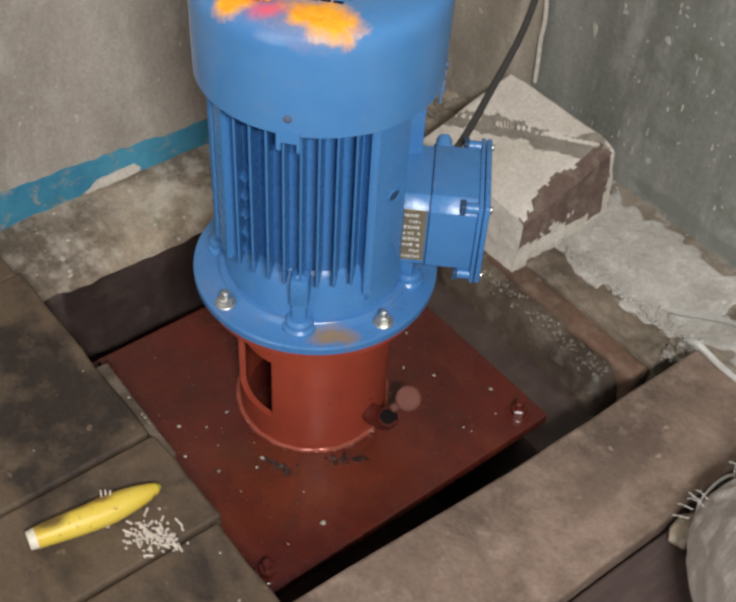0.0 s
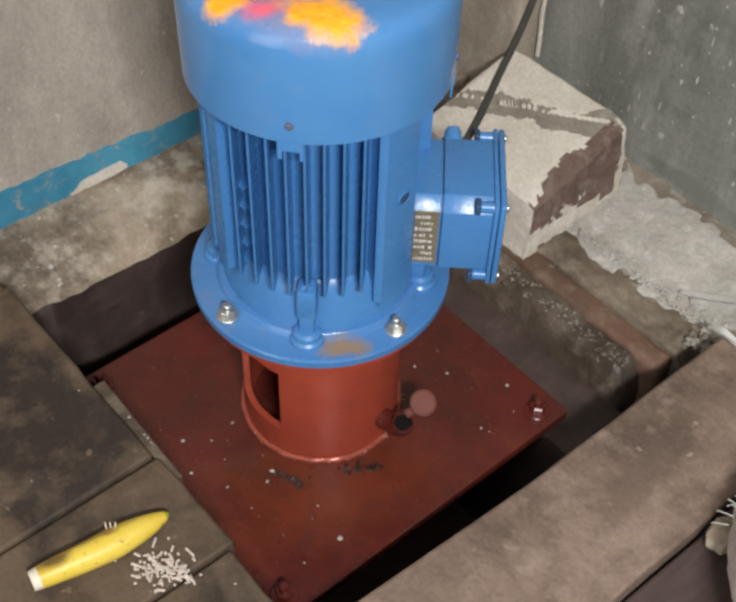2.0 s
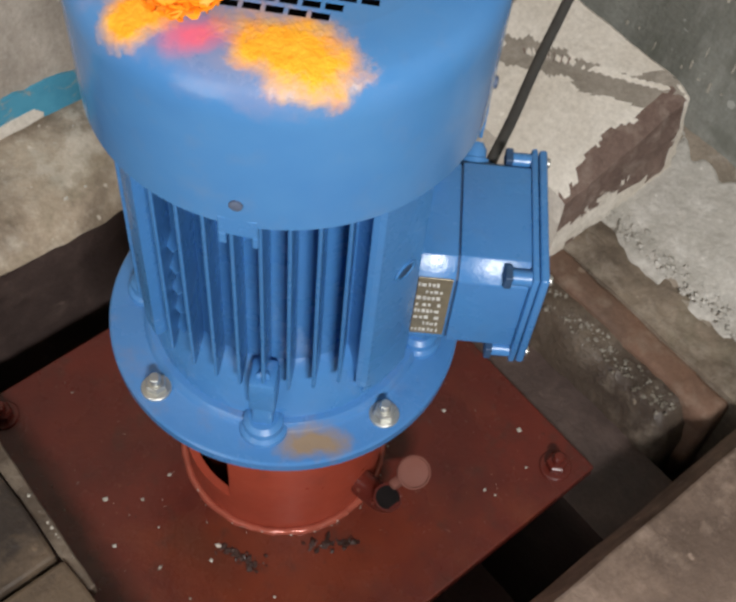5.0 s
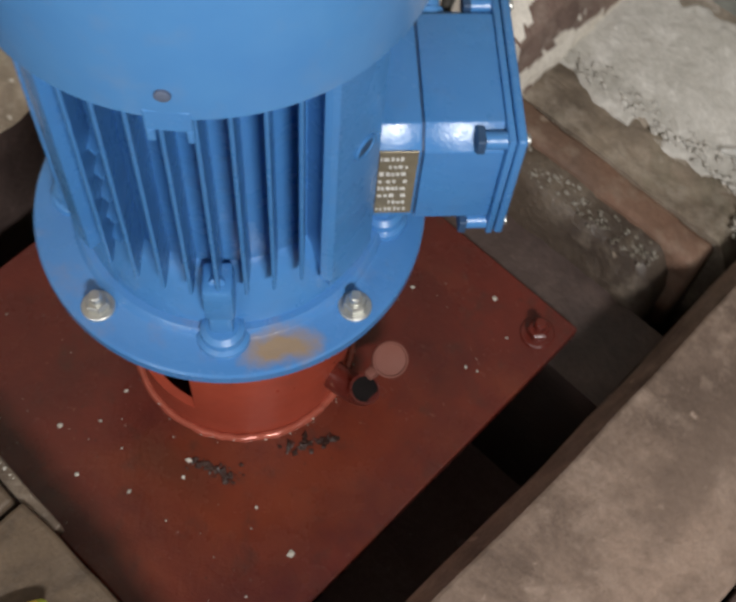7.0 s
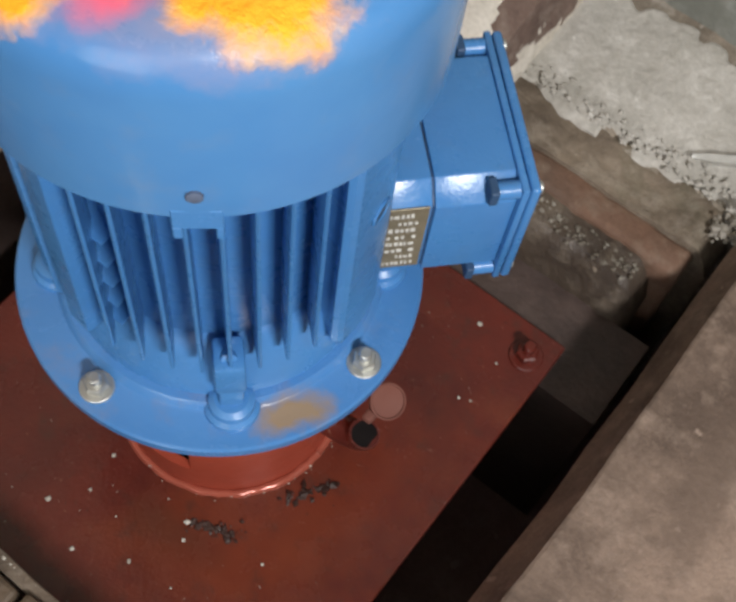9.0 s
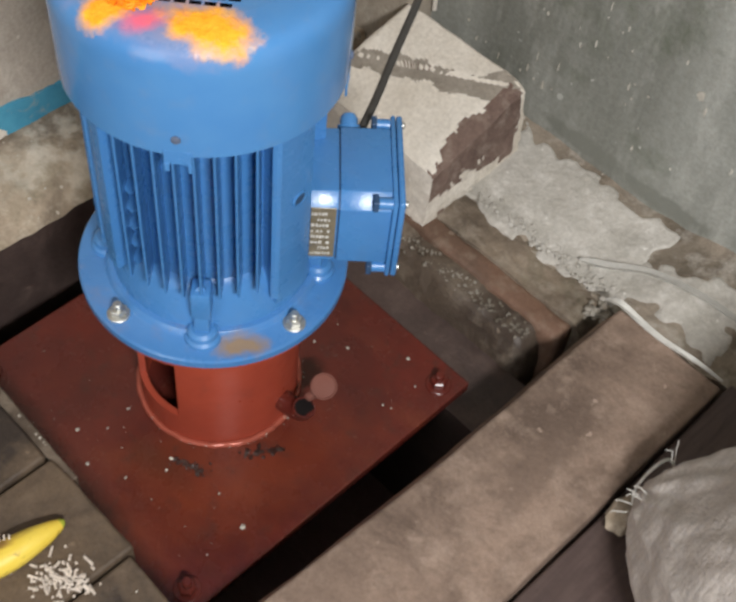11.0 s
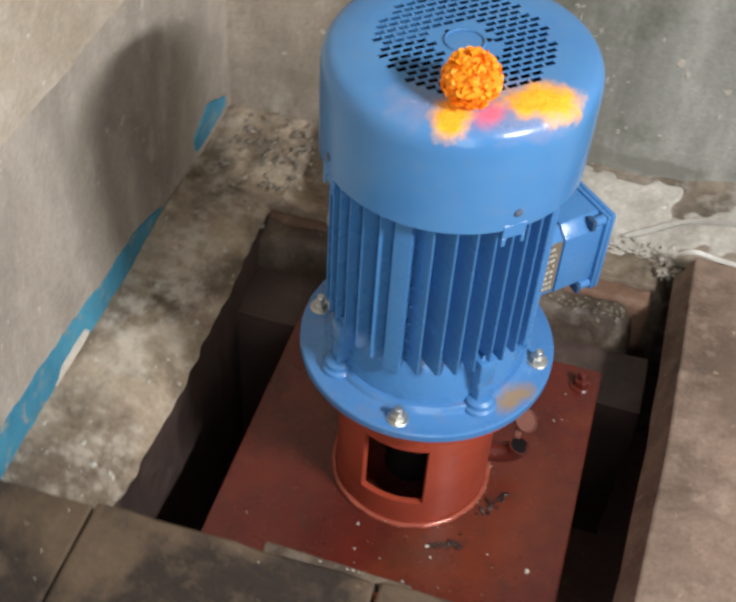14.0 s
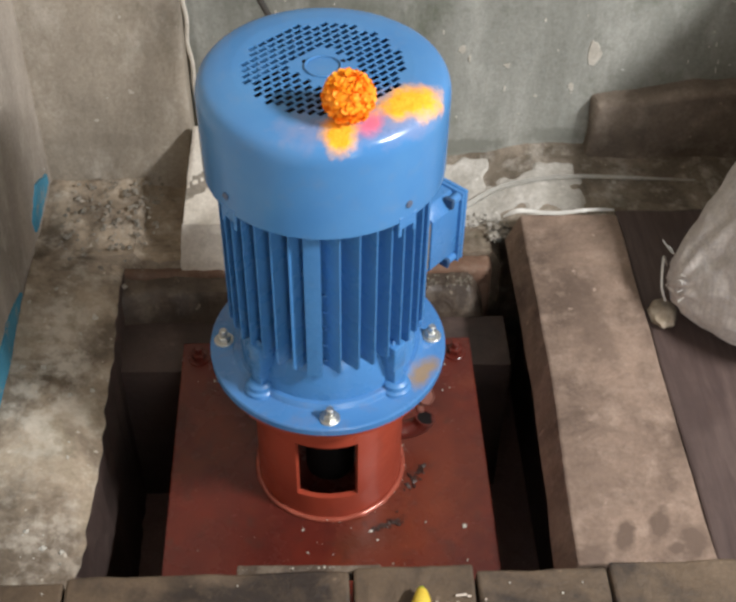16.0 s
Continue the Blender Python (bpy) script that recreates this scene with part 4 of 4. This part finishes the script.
capped(bm, [(0.147, 0.0), (0.15, 0.002), (0.15, 0.0105), (0.1485, 0.0125), (0.146, 0.013), (0.1235, 0.013), (0.121, 0.0145), (0.119, 0.019), (0.117, 0.021), (0.1, 0.023)], 120)
part("flange", bm, M_FLANGE, MO, smooth=True, angle=32)
bm = bmesh.new()
capped(bm, [(0.112, 0.018), (0.111, 0.03), (0.108, 0.045), (0.103, 0.06), (0.098, 0.074), (0.092, 0.08), (0.092, 0.312), (0.085, 0.32)], 120)
part("stator_frame", bm, M_BLUE_CAST, MO, smooth=True, angle=32)


def fin(quadrant, u, z0, z1, thick=0.0050, r_out=RF, tip=0.5):
    """One cooling fin, parallel to the middle of its quadrant, tapering to its tip."""
    bm = bmesh.new()
    inner = math.sqrt(max(0.088 ** 2 - u * u, 0.0004))
    outer = math.sqrt(r_out ** 2 - u * u)
    m = at_angle(quadrant)
    ring = []
    for z, cut in ((z0, 0.004), (z0 + 0.005, 0.0), (z1, 0.0)):
        ring.append([bm.verts.new(m @ Vector(c)) for c in ((inner, u - thick / 2, z), (outer - cut - 0.001, u - thick * tip / 2, z), (outer - cut, u, z), (outer - cut - 0.001, u + thick * tip / 2, z), (inner, u + thick / 2, z))])
    for a, b in zip(ring, ring[1:]):
        for k in range(5):
            bm.faces.new((a[k], a[(k + 1) % 5], b[(k + 1) % 5], b[k]))
    bm.faces.new(ring[0])
    bm.faces.new(ring[-1])
    return part("fin", bm, M_BLUE_CAST, MO)


for k in range(-4, 4):
    fin(-45, 0.0185 * k - 0.001, 0.078, 0.31)
for k in range(-4, 3):
    fin(-135, 0.0115 + 0.02 * k, 0.078, 0.31)
for k in range(-4, 5):
    fin(135, 0.0175 * k, 0.078, 0.31)
for k in range(-4, 0):
    fin(45, 0.0175 * k - 0.002 + 0.14, 0.078, 0.31) if abs(0.0175 * k + 0.138) < 0.09 else None


def sector(name, a0, a1, r0, r1, z0, z1, label="", n=18, bevel=0.0025):
    bm = bmesh.new()
    prof = [(r0, z0), (r1 - bevel, z0), (r1, z0 + bevel), (r1, z1 - bevel), (r1 - bevel, z1), (r0, z1)]
    rings = []
    for k in range(n + 1):
        a = radians(a0 + (a1 - a0) * k / n)
        rings.append([bm.verts.new((r * math.cos(a), r * math.sin(a), z)) for r, z in prof])
    for a, b in zip(rings, rings[1:]):
        for k in range(6):
            bm.faces.new((a[k], a[(k + 1) % 6], b[(k + 1) % 6], b[k]))
    bm.faces.new(rings[0])
    bm.faces.new(rings[-1])
    return part(name, bm, M_BLUE_CAST, MO, label, smooth=True, angle=40)


sector("smooth_pad", -6, 17, 0.085, 0.1182, 0.042, 0.31)
fin(-45, 0.0718, 0.05, 0.31, 0.0085, 0.1183, 1.0)
sector("smooth_pad", -102, -93.5, 0.09, RF, 0.074, 0.31)
sector("smooth_pad", 62, 96, 0.095, RF, 0.045, 0.31)
sector("smooth_pad", 172, 190, 0.095, RF, 0.074, 0.31)
for k in range(5):
    bm = bmesh.new()
    box(bm, (0.088, -0.0085, -0.0010), (0.1075, 0.0080, 0.0010), 0.0003, 1, at_angle(-88.6, 0, 0.088 + 0.0265 * k))
    part("ridge", bm, M_BLUE_CAST, MO)

# mounting lugs with their screws
for a in (-46, -136, 134, 36):
    bm = bmesh.new()
    if a != 36:
        box(bm, (0.098, -0.0105, 0.05), (0.1235, 0.0105, 0.09), 0.003, 2, at_angle(a))
    box(bm, (0.098, -0.0085, 0.02), (0.123, 0.0085, 0.055), 0.003, 2, at_angle(a))
    capped(bm, [(0.02, 0.0), (0.0195, 0.005), (0.0165, 0.008), (0.016, 0.014), (0.012, 0.017)], 32, at_angle(a, 0.117, 0.0125))
    lug = part("lug", bm, M_BLUE_CAST, MO, smooth=True, angle=35)
    if a != 36:
        bm = bmesh.new()
        capped(bm, [(0.0055, 0.0), (0.0055, 0.004), (0.004, 0.005)], 18, at_angle(a, 0.112, 0.088) @ pose(0, 0, 0, 0, 65, 0))
        part("screw", bm, M_BLUE, lug, smooth=True, angle=35)

# flange bolts
for a in (-90, 0, 90, 180):
    bm = bmesh.new()
    capped(bm, [(0.0125, 0.0), (0.0125, 0.0018), (0.0118, 0.0025)], 32, at_angle(a, 0.1325, 0.013))
    w = part("washer", bm, M_STEEL, MO, "bright zinc washer", smooth=True, angle=35)
    bm = bmesh.new()
    capped(bm, [(0.0082, 0.002), (0.0088, 0.0028), (0.0088, 0.0088), (0.0078, 0.0102)], 6, at_angle(a, 0.1325, 0.013))
    part("nut", bm, M_STEEL, w)
    bm = bmesh.new()
    capped(bm, [(0.0048, 0.004), (0.0048, 0.0178), (0.0038, 0.019)], 18, at_angle(a, 0.1325, 0.013))
    part("stud", bm, M_STEEL, w, smooth=True, angle=35)

# fan cover: skirt, and a pierced top
CB = 0.302
bm = bmesh.new()
lathe(bm, [(0.1325, CB), (0.134, CB), (0.1345, CB + 0.09), (0.1338, CB + 0.1), (0.1315, CB + 0.107), (0.1275, CB + 0.1125), (0.122, CB + 0.1155), (0.108, CB + 0.1185), (0.094, CB + 0.1195),
           (0.094, CB + 0.1178), (0.108, CB + 0.1165), (0.12, CB + 0.1135), (0.126, CB + 0.111), (0.13, CB + 0.106), (0.1322, CB + 0.1), (0.1328, CB + 0.09)], 120, close=True)
COVER = part("fan_cover", bm, M_COVER, MO, smooth=True, angle=40)
bm = bmesh.new()
loops = []
ring = [bm.verts.new((0.0945 * math.cos(2 * math.pi * k / 96), 0.0945 * math.sin(2 * math.pi * k / 96), CB + 0.1187)) for k in range(96)]
edges_in = [bm.edges.new((ring[k], ring[(k + 1) % 96])) for k in range(96)]
turn = at_angle(-48)
for i in range(-11, 12):
    for j in range(-8, 9):
        cx, cy = i * 0.0084, j * 0.0124 + (0.0062 if i % 2 else 0)
        if math.hypot(cx, cy) > 0.0835 or (abs(cx) < 0.028 and abs(cy) < 0.029):
            continue
        q = [bm.verts.new(turn @ Vector((cx + sx * 0.0034, cy + sy * 0.0050, CB + 0.1187))) for sx, sy in ((-1, -1), (1, -1), (1, 1), (-1, 1))]
        edges_in += [bm.edges.new((q[k], q[(k + 1) % 4])) for k in range(4)]
bmesh.ops.triangle_fill(bm, use_beauty=True, use_dissolve=False, edges=edges_in)
grill = part("grille", bm, M_COVER, COVER, "blue pierced fan grille", smooth=False)
sol = grill.modifiers.new("thickness", "SOLIDIFY")
sol.thickness, sol.offset = 0.0016, 0.0
bm = bmesh.new()
lathe(bm, [(0.0175, CB + 0.12), (0.0178, CB + 0.1212), (0.0188, CB + 0.1216), (0.0198, CB + 0.1212), (0.02, CB + 0.12)], 48, close=True)
part("pressed_ring", bm, M_COVER, COVER, smooth=True, angle=60)
# black dots on the solid sheet stand in for shade in two small holes
for px in (-0.019, 0.021):
    bm = bmesh.new()
    capped(bm, [(0.0028, CB + 0.1192), (0.0028, CB + 0.1199)], 16, pose(px, 0.010, 0))
    part("rivet_hole_shade", bm, M_DARK, COVER, "black dot for the shade in a small hole")
# plain black disc added under the grille for the shade behind its openings
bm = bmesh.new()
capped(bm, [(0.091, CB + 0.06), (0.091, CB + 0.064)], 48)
part("fan", bm, M_DARK, MO, "added black disc for the shade behind the grille")
for a in (-50.3, 39.7, 129.7, 219.7):
    bm = bmesh.new()
    box(bm, (0.1312, -0.0125, -0.011), (0.1340, 0.0125, 0.006), 0.0008, 1, at_angle(a, 0, CB))
    for p, q in ((-0.0125, -0.0075), (0.0085, 0.0125)):
        box(bm, (0.1315, p, -0.021), (0.1338, q, -0.0105), 0.0008, 1, at_angle(a, 0, CB))
    tab = part("cover_tab", bm, M_BLUE, COVER)
    bm = bmesh.new()
    capped(bm, [(0.0042, 0.0), (0.0042, 0.0016), (0.003, 0.0024)], 18, at_angle(a, 0.1341, CB + 0.020) @ pose(0, 0, 0, 0, 90, 0))
    part("screw", bm, M_DULL, COVER, "small dull screw", smooth=True, angle=35)

# lifting hole and name plate, both on the flat pad
bm = bmesh.new()
m = at_angle(7, 0.1182, 0.19) @ Matrix.Diagonal((1, 1.2, 1, 1)) @ pose(0, 0, 0, 0, 90, 0)
lathe(bm, [(0.0085, 0.0), (0.0085, 0.0014), (0.0064, 0.0014), (0.0058, -0.004)], 28, m)
hole = part("lifting_boss", bm, M_BLUE_CAST, MO, smooth=True, angle=35)
# dark blue disc stands in for the shade down the threaded hole
bm = bmesh.new()
capped(bm, [(0.0061, 0.0), (0.0061, 0.0005)], 24, m)
part("hole", bm, M_GASKET_SHADE, hole, "dark blue disc for the shade in a threaded hole")
bm = bmesh.new()
M45 = at_angle(46.5)
box(bm, (0.1035, -0.0556, 0.079), (0.1295, -0.0545, 0.155), 0.0003, 1, M45)
PLATE = part("name_plate", bm, M_BRASS, MO, "worn brass-coloured rating plate")
rng = random.Random(31)
for row in range(8):
    z = 0.083 + 0.0088 * row
    y = 0.1045
    while y < 0.126:
        w = rng.uniform(0.0012, 0.0036)
        if rng.random() < 0.8 and y + w < 0.126:
            bm = bmesh.new()
            box(bm, (y, -0.0560, z), (y + w, -0.0556, z + rng.uniform(0.0026, 0.0044)), 0, 1, M45)
            part("lettering_bar", bm, M_RIBBON, PLATE)
        y += w + rng.uniform(0.0008, 0.0018)

# terminal box
def chamfered(bm, r0, r1, t0, t1, z0, z1, cut):
    """A box along the radius whose long edges are cut off at forty-five degrees."""
    prof = ((t0 + cut, z0), (t1 - cut, z0), (t1, z0 + cut), (t1, z1 - cut), (t1 - cut, z1), (t0 + cut, z1), (t0, z1 - cut), (t0, z0 + cut))
    a, b = ([bm.verts.new(M45 @ Vector((r, t, z))) for t, z in prof] for r in (r0, r1))
    for k in range(8):
        bm.faces.new((a[k], a[(k + 1) % 8], b[(k + 1) % 8], b[k]))
    bm.faces.new(list(reversed(a)))
    bm.faces.new(b)
    bmesh.ops.bevel(bm, geom=list(bm.edges), offset=0.0009, segments=2, affect="EDGES", profile=0.5)


bm = bmesh.new()
chamfered(bm, 0.085, 0.1312, -0.0545, 0.0605, 0.060, 0.1665, 0.0135)
part("box_neck", bm, M_BLUE_CAST, MO, smooth=True, angle=25)
bm = bmesh.new()
chamfered(bm, 0.1305, 0.134, -0.0535, 0.0595, 0.061, 0.1655, 0.0135)
part("gasket", bm, M_GASKET_SHADE, MO, "dark blue gasket behind the terminal box")
bm = bmesh.new()
chamfered(bm, 0.1328, 0.1853, -0.056, 0.062, 0.059, 0.168, 0.0145)
TB = part("terminal_box", bm, M_BLUE_CAST, MO, "blue cast terminal box", smooth=True, angle=25)
bm = bmesh.new()
box(bm, (0.1855, -0.0605, 0.0555), (0.1905, 0.0665, 0.1705), 0.0015, 2, M45)
part("rim", bm, M_BLUE_CAST, TB, smooth=True, angle=35)
bm = bmesh.new()
box(bm, (0.1913, -0.0605, 0.0555), (0.198, 0.0665, 0.1705), 0.0025, 3, M45)
lid = part("lid", bm, M_BLUE_CAST, TB, smooth=True, angle=35)
for t in (-0.053, 0.059):
    for z in (0.063, 0.163):
        bm = bmesh.new()
        capped(bm, [(0.0062, -0.016), (0.0062, 0.0), (0.005, 0.001)], 20, M45 @ pose(0.1865, t, z) @ pose(0, 0, 0, 0, 90, 0))
        part("corner_boss", bm, M_BLUE_CAST, TB, smooth=True, angle=35)
        # solid dark block stands in for the shade of the screw's recess
        bm = bmesh.new()
        box(bm, (0.1655, t - 0.0068, z - 0.0068), (0.1712, t + 0.0068, z + 0.0068), 0.0008, 1, M45)
        part("pocket_shade", bm, M_GASKET_SHADE, TB, "dark blue block for the shade of a screw recess")
        bm = bmesh.new()
        capped(bm, [(0.0042, 0.0), (0.0042, 0.002), (0.003, 0.003)], 18, M45 @ pose(0.198, t, z) @ pose(0, 0, 0, 0, 90, 0))
        part("screw", bm, M_STEEL, lid, "bright screw", smooth=True, angle=35)
bm = bmesh.new()
capped(bm, [(0.012, 0.0), (0.012, 0.006), (0.0095, 0.007), (0.0095, 0.014), (0.0065, 0.019)], 24, M45 @ pose(0.142, 0.058, 0.152) @ pose(0, 0, 0, -58, 0, 0))
part("cable_gland", bm, M_BLUE, TB, "blue cable gland", smooth=True, angle=35)

# cable from the box up to the corner
bm = bmesh.new()
tube(bm, smooth_path([(0.058, 0.160, 0.388), (0.036, 0.205, 0.392), (0.007, 0.26, 0.401), (-0.04, 0.36, 0.44), (-0.094, 0.446, 0.50), (-0.136, 0.509, 0.558), (-0.172, 0.578, 0.639), (-0.190, 0.588, 0.76), (-0.2, 0.59, 1.2), (-0.2, 0.592, 2.45)], 8), 0.0047, 12)
single("power_cable", bm, M_RUBBER, "dark grey rubber cable rising from the terminal box", "cable", smooth=True, angle=60)

# ---- offerings: marigold, banana, sticks ----
M_PETAL = painted("marigold_petal", (1.0, 0.30, 0.008), (1.0, 0.40, 0.012), 0.6, (0.95, 0.19, 0.005), 0.4, 0.0005)
FL = thing("marigold_flower", (0.024, -0.09, 0.664), "orange marigold flower head on the fan cover", "flower")
bm = bmesh.new()
bmesh.ops.create_icosphere(bm, subdivisions=3, radius=0.0235, matrix=pose(0, 0, 0.0245))
part("flower_head", bm, M_PETAL, FL, smooth=True, angle=180)
rng = random.Random(14)
bm = bmesh.new()
N = 420
for k in range(N):
    z = 1 - 1.75 * (k + 0.5) / N
    a = k * 2.39996
    d = Vector((math.sqrt(max(0, 1 - z * z)) * math.cos(a), math.sqrt(max(0, 1 - z * z)) * math.sin(a), z)).normalized()
    d = (d + 0.16 * Vector((rng.gauss(0, 1), rng.gauss(0, 1), rng.gauss(0, 1)))).normalized()
    side = d.cross(Vector((rng.gauss(0, 1), rng.gauss(0, 1), rng.gauss(0, 1)))).normalized()
    nor = d.cross(side)
    c, w = Vector((0, 0, 0.0255)), 0.0036 + 0.0018 * rng.random()
    r0, r1 = 0.0185, 0.0252 + 0.0022 * rng.random()
    p = [c + d * r0 - side * w * 0.4, c + d * r0 + side * w * 0.4, c + d * (r1 - 0.003) + side * w + nor * 0.0012, c + d * r1 + side * w * 0.4 + nor * 0.003, c + d * (r1 + 0.0005) - side * w * 0.3 + nor * 0.0022, c + d * (r1 - 0.003) - side * w - nor * 0.001]
    p = [Vector((q.x, q.y, max(q.z, 0.0005))) for q in p]
    v = [bm.verts.new(q) for q in p]
    bm.faces.new((v[0], v[1], v[2], v[5]))
    bm.faces.new((v[5], v[2], v[3], v[4]))
part("petals", bm, M_PETAL, FL)

x = Mix("banana_skin")
c = x.mix(x.ramp(x.noise(14, 3), 0.35, 0.65), (0.66, 0.45, 0.035), (0.74, 0.56, 0.08))
c = x.mix(x.ramp(x.noise(90, 5, 0.75), 0.60, 0.68, 0, 0.85), c, (0.12, 0.06, 0.02))
c = x.mix(x.math("MULTIPLY", powder(x, (0.083, -0.422, 0.153), 80, 0.022, 0.010, 0.4), 0.9), c, (0.12, 0.07, 0.025))
c = x.mix(x.math("MULTIPLY", powder(x, (0.088, -0.36, 0.155), 60, 0.013, 0.006, 0.4), 0.8), c, (0.25, 0.11, 0.03))
c = x.mix(x.math("MULTIPLY", powder(x, (0.082, -0.385, 0.148), 78, 0.06, 0.006, 0.4), 0.75), c, (0.30, 0.18, 0.04))
M_BANANA = x.done(c, 0.45, x.bump(x.noise(70, 3), 0.0008, 0.5))
M_FLESH = plain("banana_flesh", (0.78, 0.72, 0.58), 0.6)
M_TIP = plain("banana_tip", (0.38, 0.45, 0.04), 0.5)
M_STICK = plain("pale_stick", (0.70, 0.62, 0.54), 0.7)
BA = thing("banana", (0.09, -0.37, BOARD_Z), "yellow bruised banana lying on the damp paving", "banana")
pts = smooth_path([(0.0815, -0.448, 0.0), (0.0855, -0.425, 0.0), (0.094, -0.38, 0.0), (0.0995, -0.335, 0.0), (0.1025, -0.308, 0.0), (0.103, -0.294, 0.0)], 6)
bm = bmesh.new()
def banana_ring(bm, p, d, r):
    side = Vector((d.y, -d.x, 0)).normalized()
    ring = []
    for k in range(10):
        a = 2 * math.pi * (k + 0.5) / 10
        kk = 1.0 + 0.09 * math.cos(5 * a)
        ring.append(bm.verts.new(Vector((p.x, p.y, BOARD_Z + 0.0155)) + (side * math.cos(a) * r * 1.05 + Vector((0, 0, 1)) * math.sin(a) * min(r, 0.0152)) * kk))
    return ring
def banana_tube(bm, i0, i1, rad):
    rings = []
    for i in range(i0, i1 + 1):
        d = (pts[min(i + 1, len(pts) - 1)] - pts[max(i - 1, 0)]).normalized()
        rings.append(banana_ring(bm, pts[i], d, rad(i / (len(pts) - 1))))
    for a, b in zip(rings, rings[1:]):
        for k in range(10):
            bm.faces.new((a[k], a[(k + 1) % 10], b[(k + 1) % 10], b[k]))
    bm.faces.new(list(reversed(rings[0])))
    bm.faces.new(rings[-1])
def banana_r(u):
    return 0.0172 * min(1, (u + 0.5) ** 0.7) * min(1.0, max(0.02, (1.01 - u) / 0.52)) ** 0.72
last = len(pts) - 1
for nm, i0, i1, mt, lb in (("skin", 3, last - 3, M_BANANA, ""), ("peeled_end", 0, 3, M_FLESH, "pale peeled end"), ("tip", last - 3, last, M_TIP, "greenish tip")):
    bm = bmesh.new()
    banana_tube(bm, i0, i1, banana_r)
    o = part(nm, bm, mt, BA, lb, smooth=True, angle=50)
    o.matrix_parent_inverse = BA.matrix_world.inverted()
bm = bmesh.new()
rng = random.Random(2)
for k in range(3):
    tube(bm, [(0.083 + 0.004 * k, -0.358 + 0.003 * k, BOARD_Z + 0.022), (0.079 + 0.004 * k, -0.356 + 0.004 * k, BOARD_Z + 0.031 + 0.001 * k)], 0.0009, 6)
o = part("incense_stub", bm, M_STICK, BA, "burnt incense stubs stuck in the skin")
o.matrix_parent_inverse = BA.matrix_world.inverted()
bm = bmesh.new()
rng = random.Random(17)
for k in range(120):
    p = Vector((0.150 + 0.012 * rng.gauss(0, 1), -0.333 + 0.009 * rng.gauss(0, 1), BOARD_Z + 0.0015 + 0.004 * rng.random()))
    p += Vector((0.02, 0.02, 0)) * rng.gauss(0, 0.4)
    a = rng.gauss(0.1, 0.6)
    l = 0.0010 + 0.0058 * rng.random() ** 3.2
    d = Vector((math.cos(a), math.sin(a), rng.uniform(-0.15, 0.15))) * l
    tube(bm, [p - d, p + d], 0.0011 + 0.0005 * rng.random(), 5)
tagged(new("stick_bits", mesh(bm, "stick_bits", M_STICK)), "pale broken stick bits scattered on the paving", "sticks", "", "stuff")
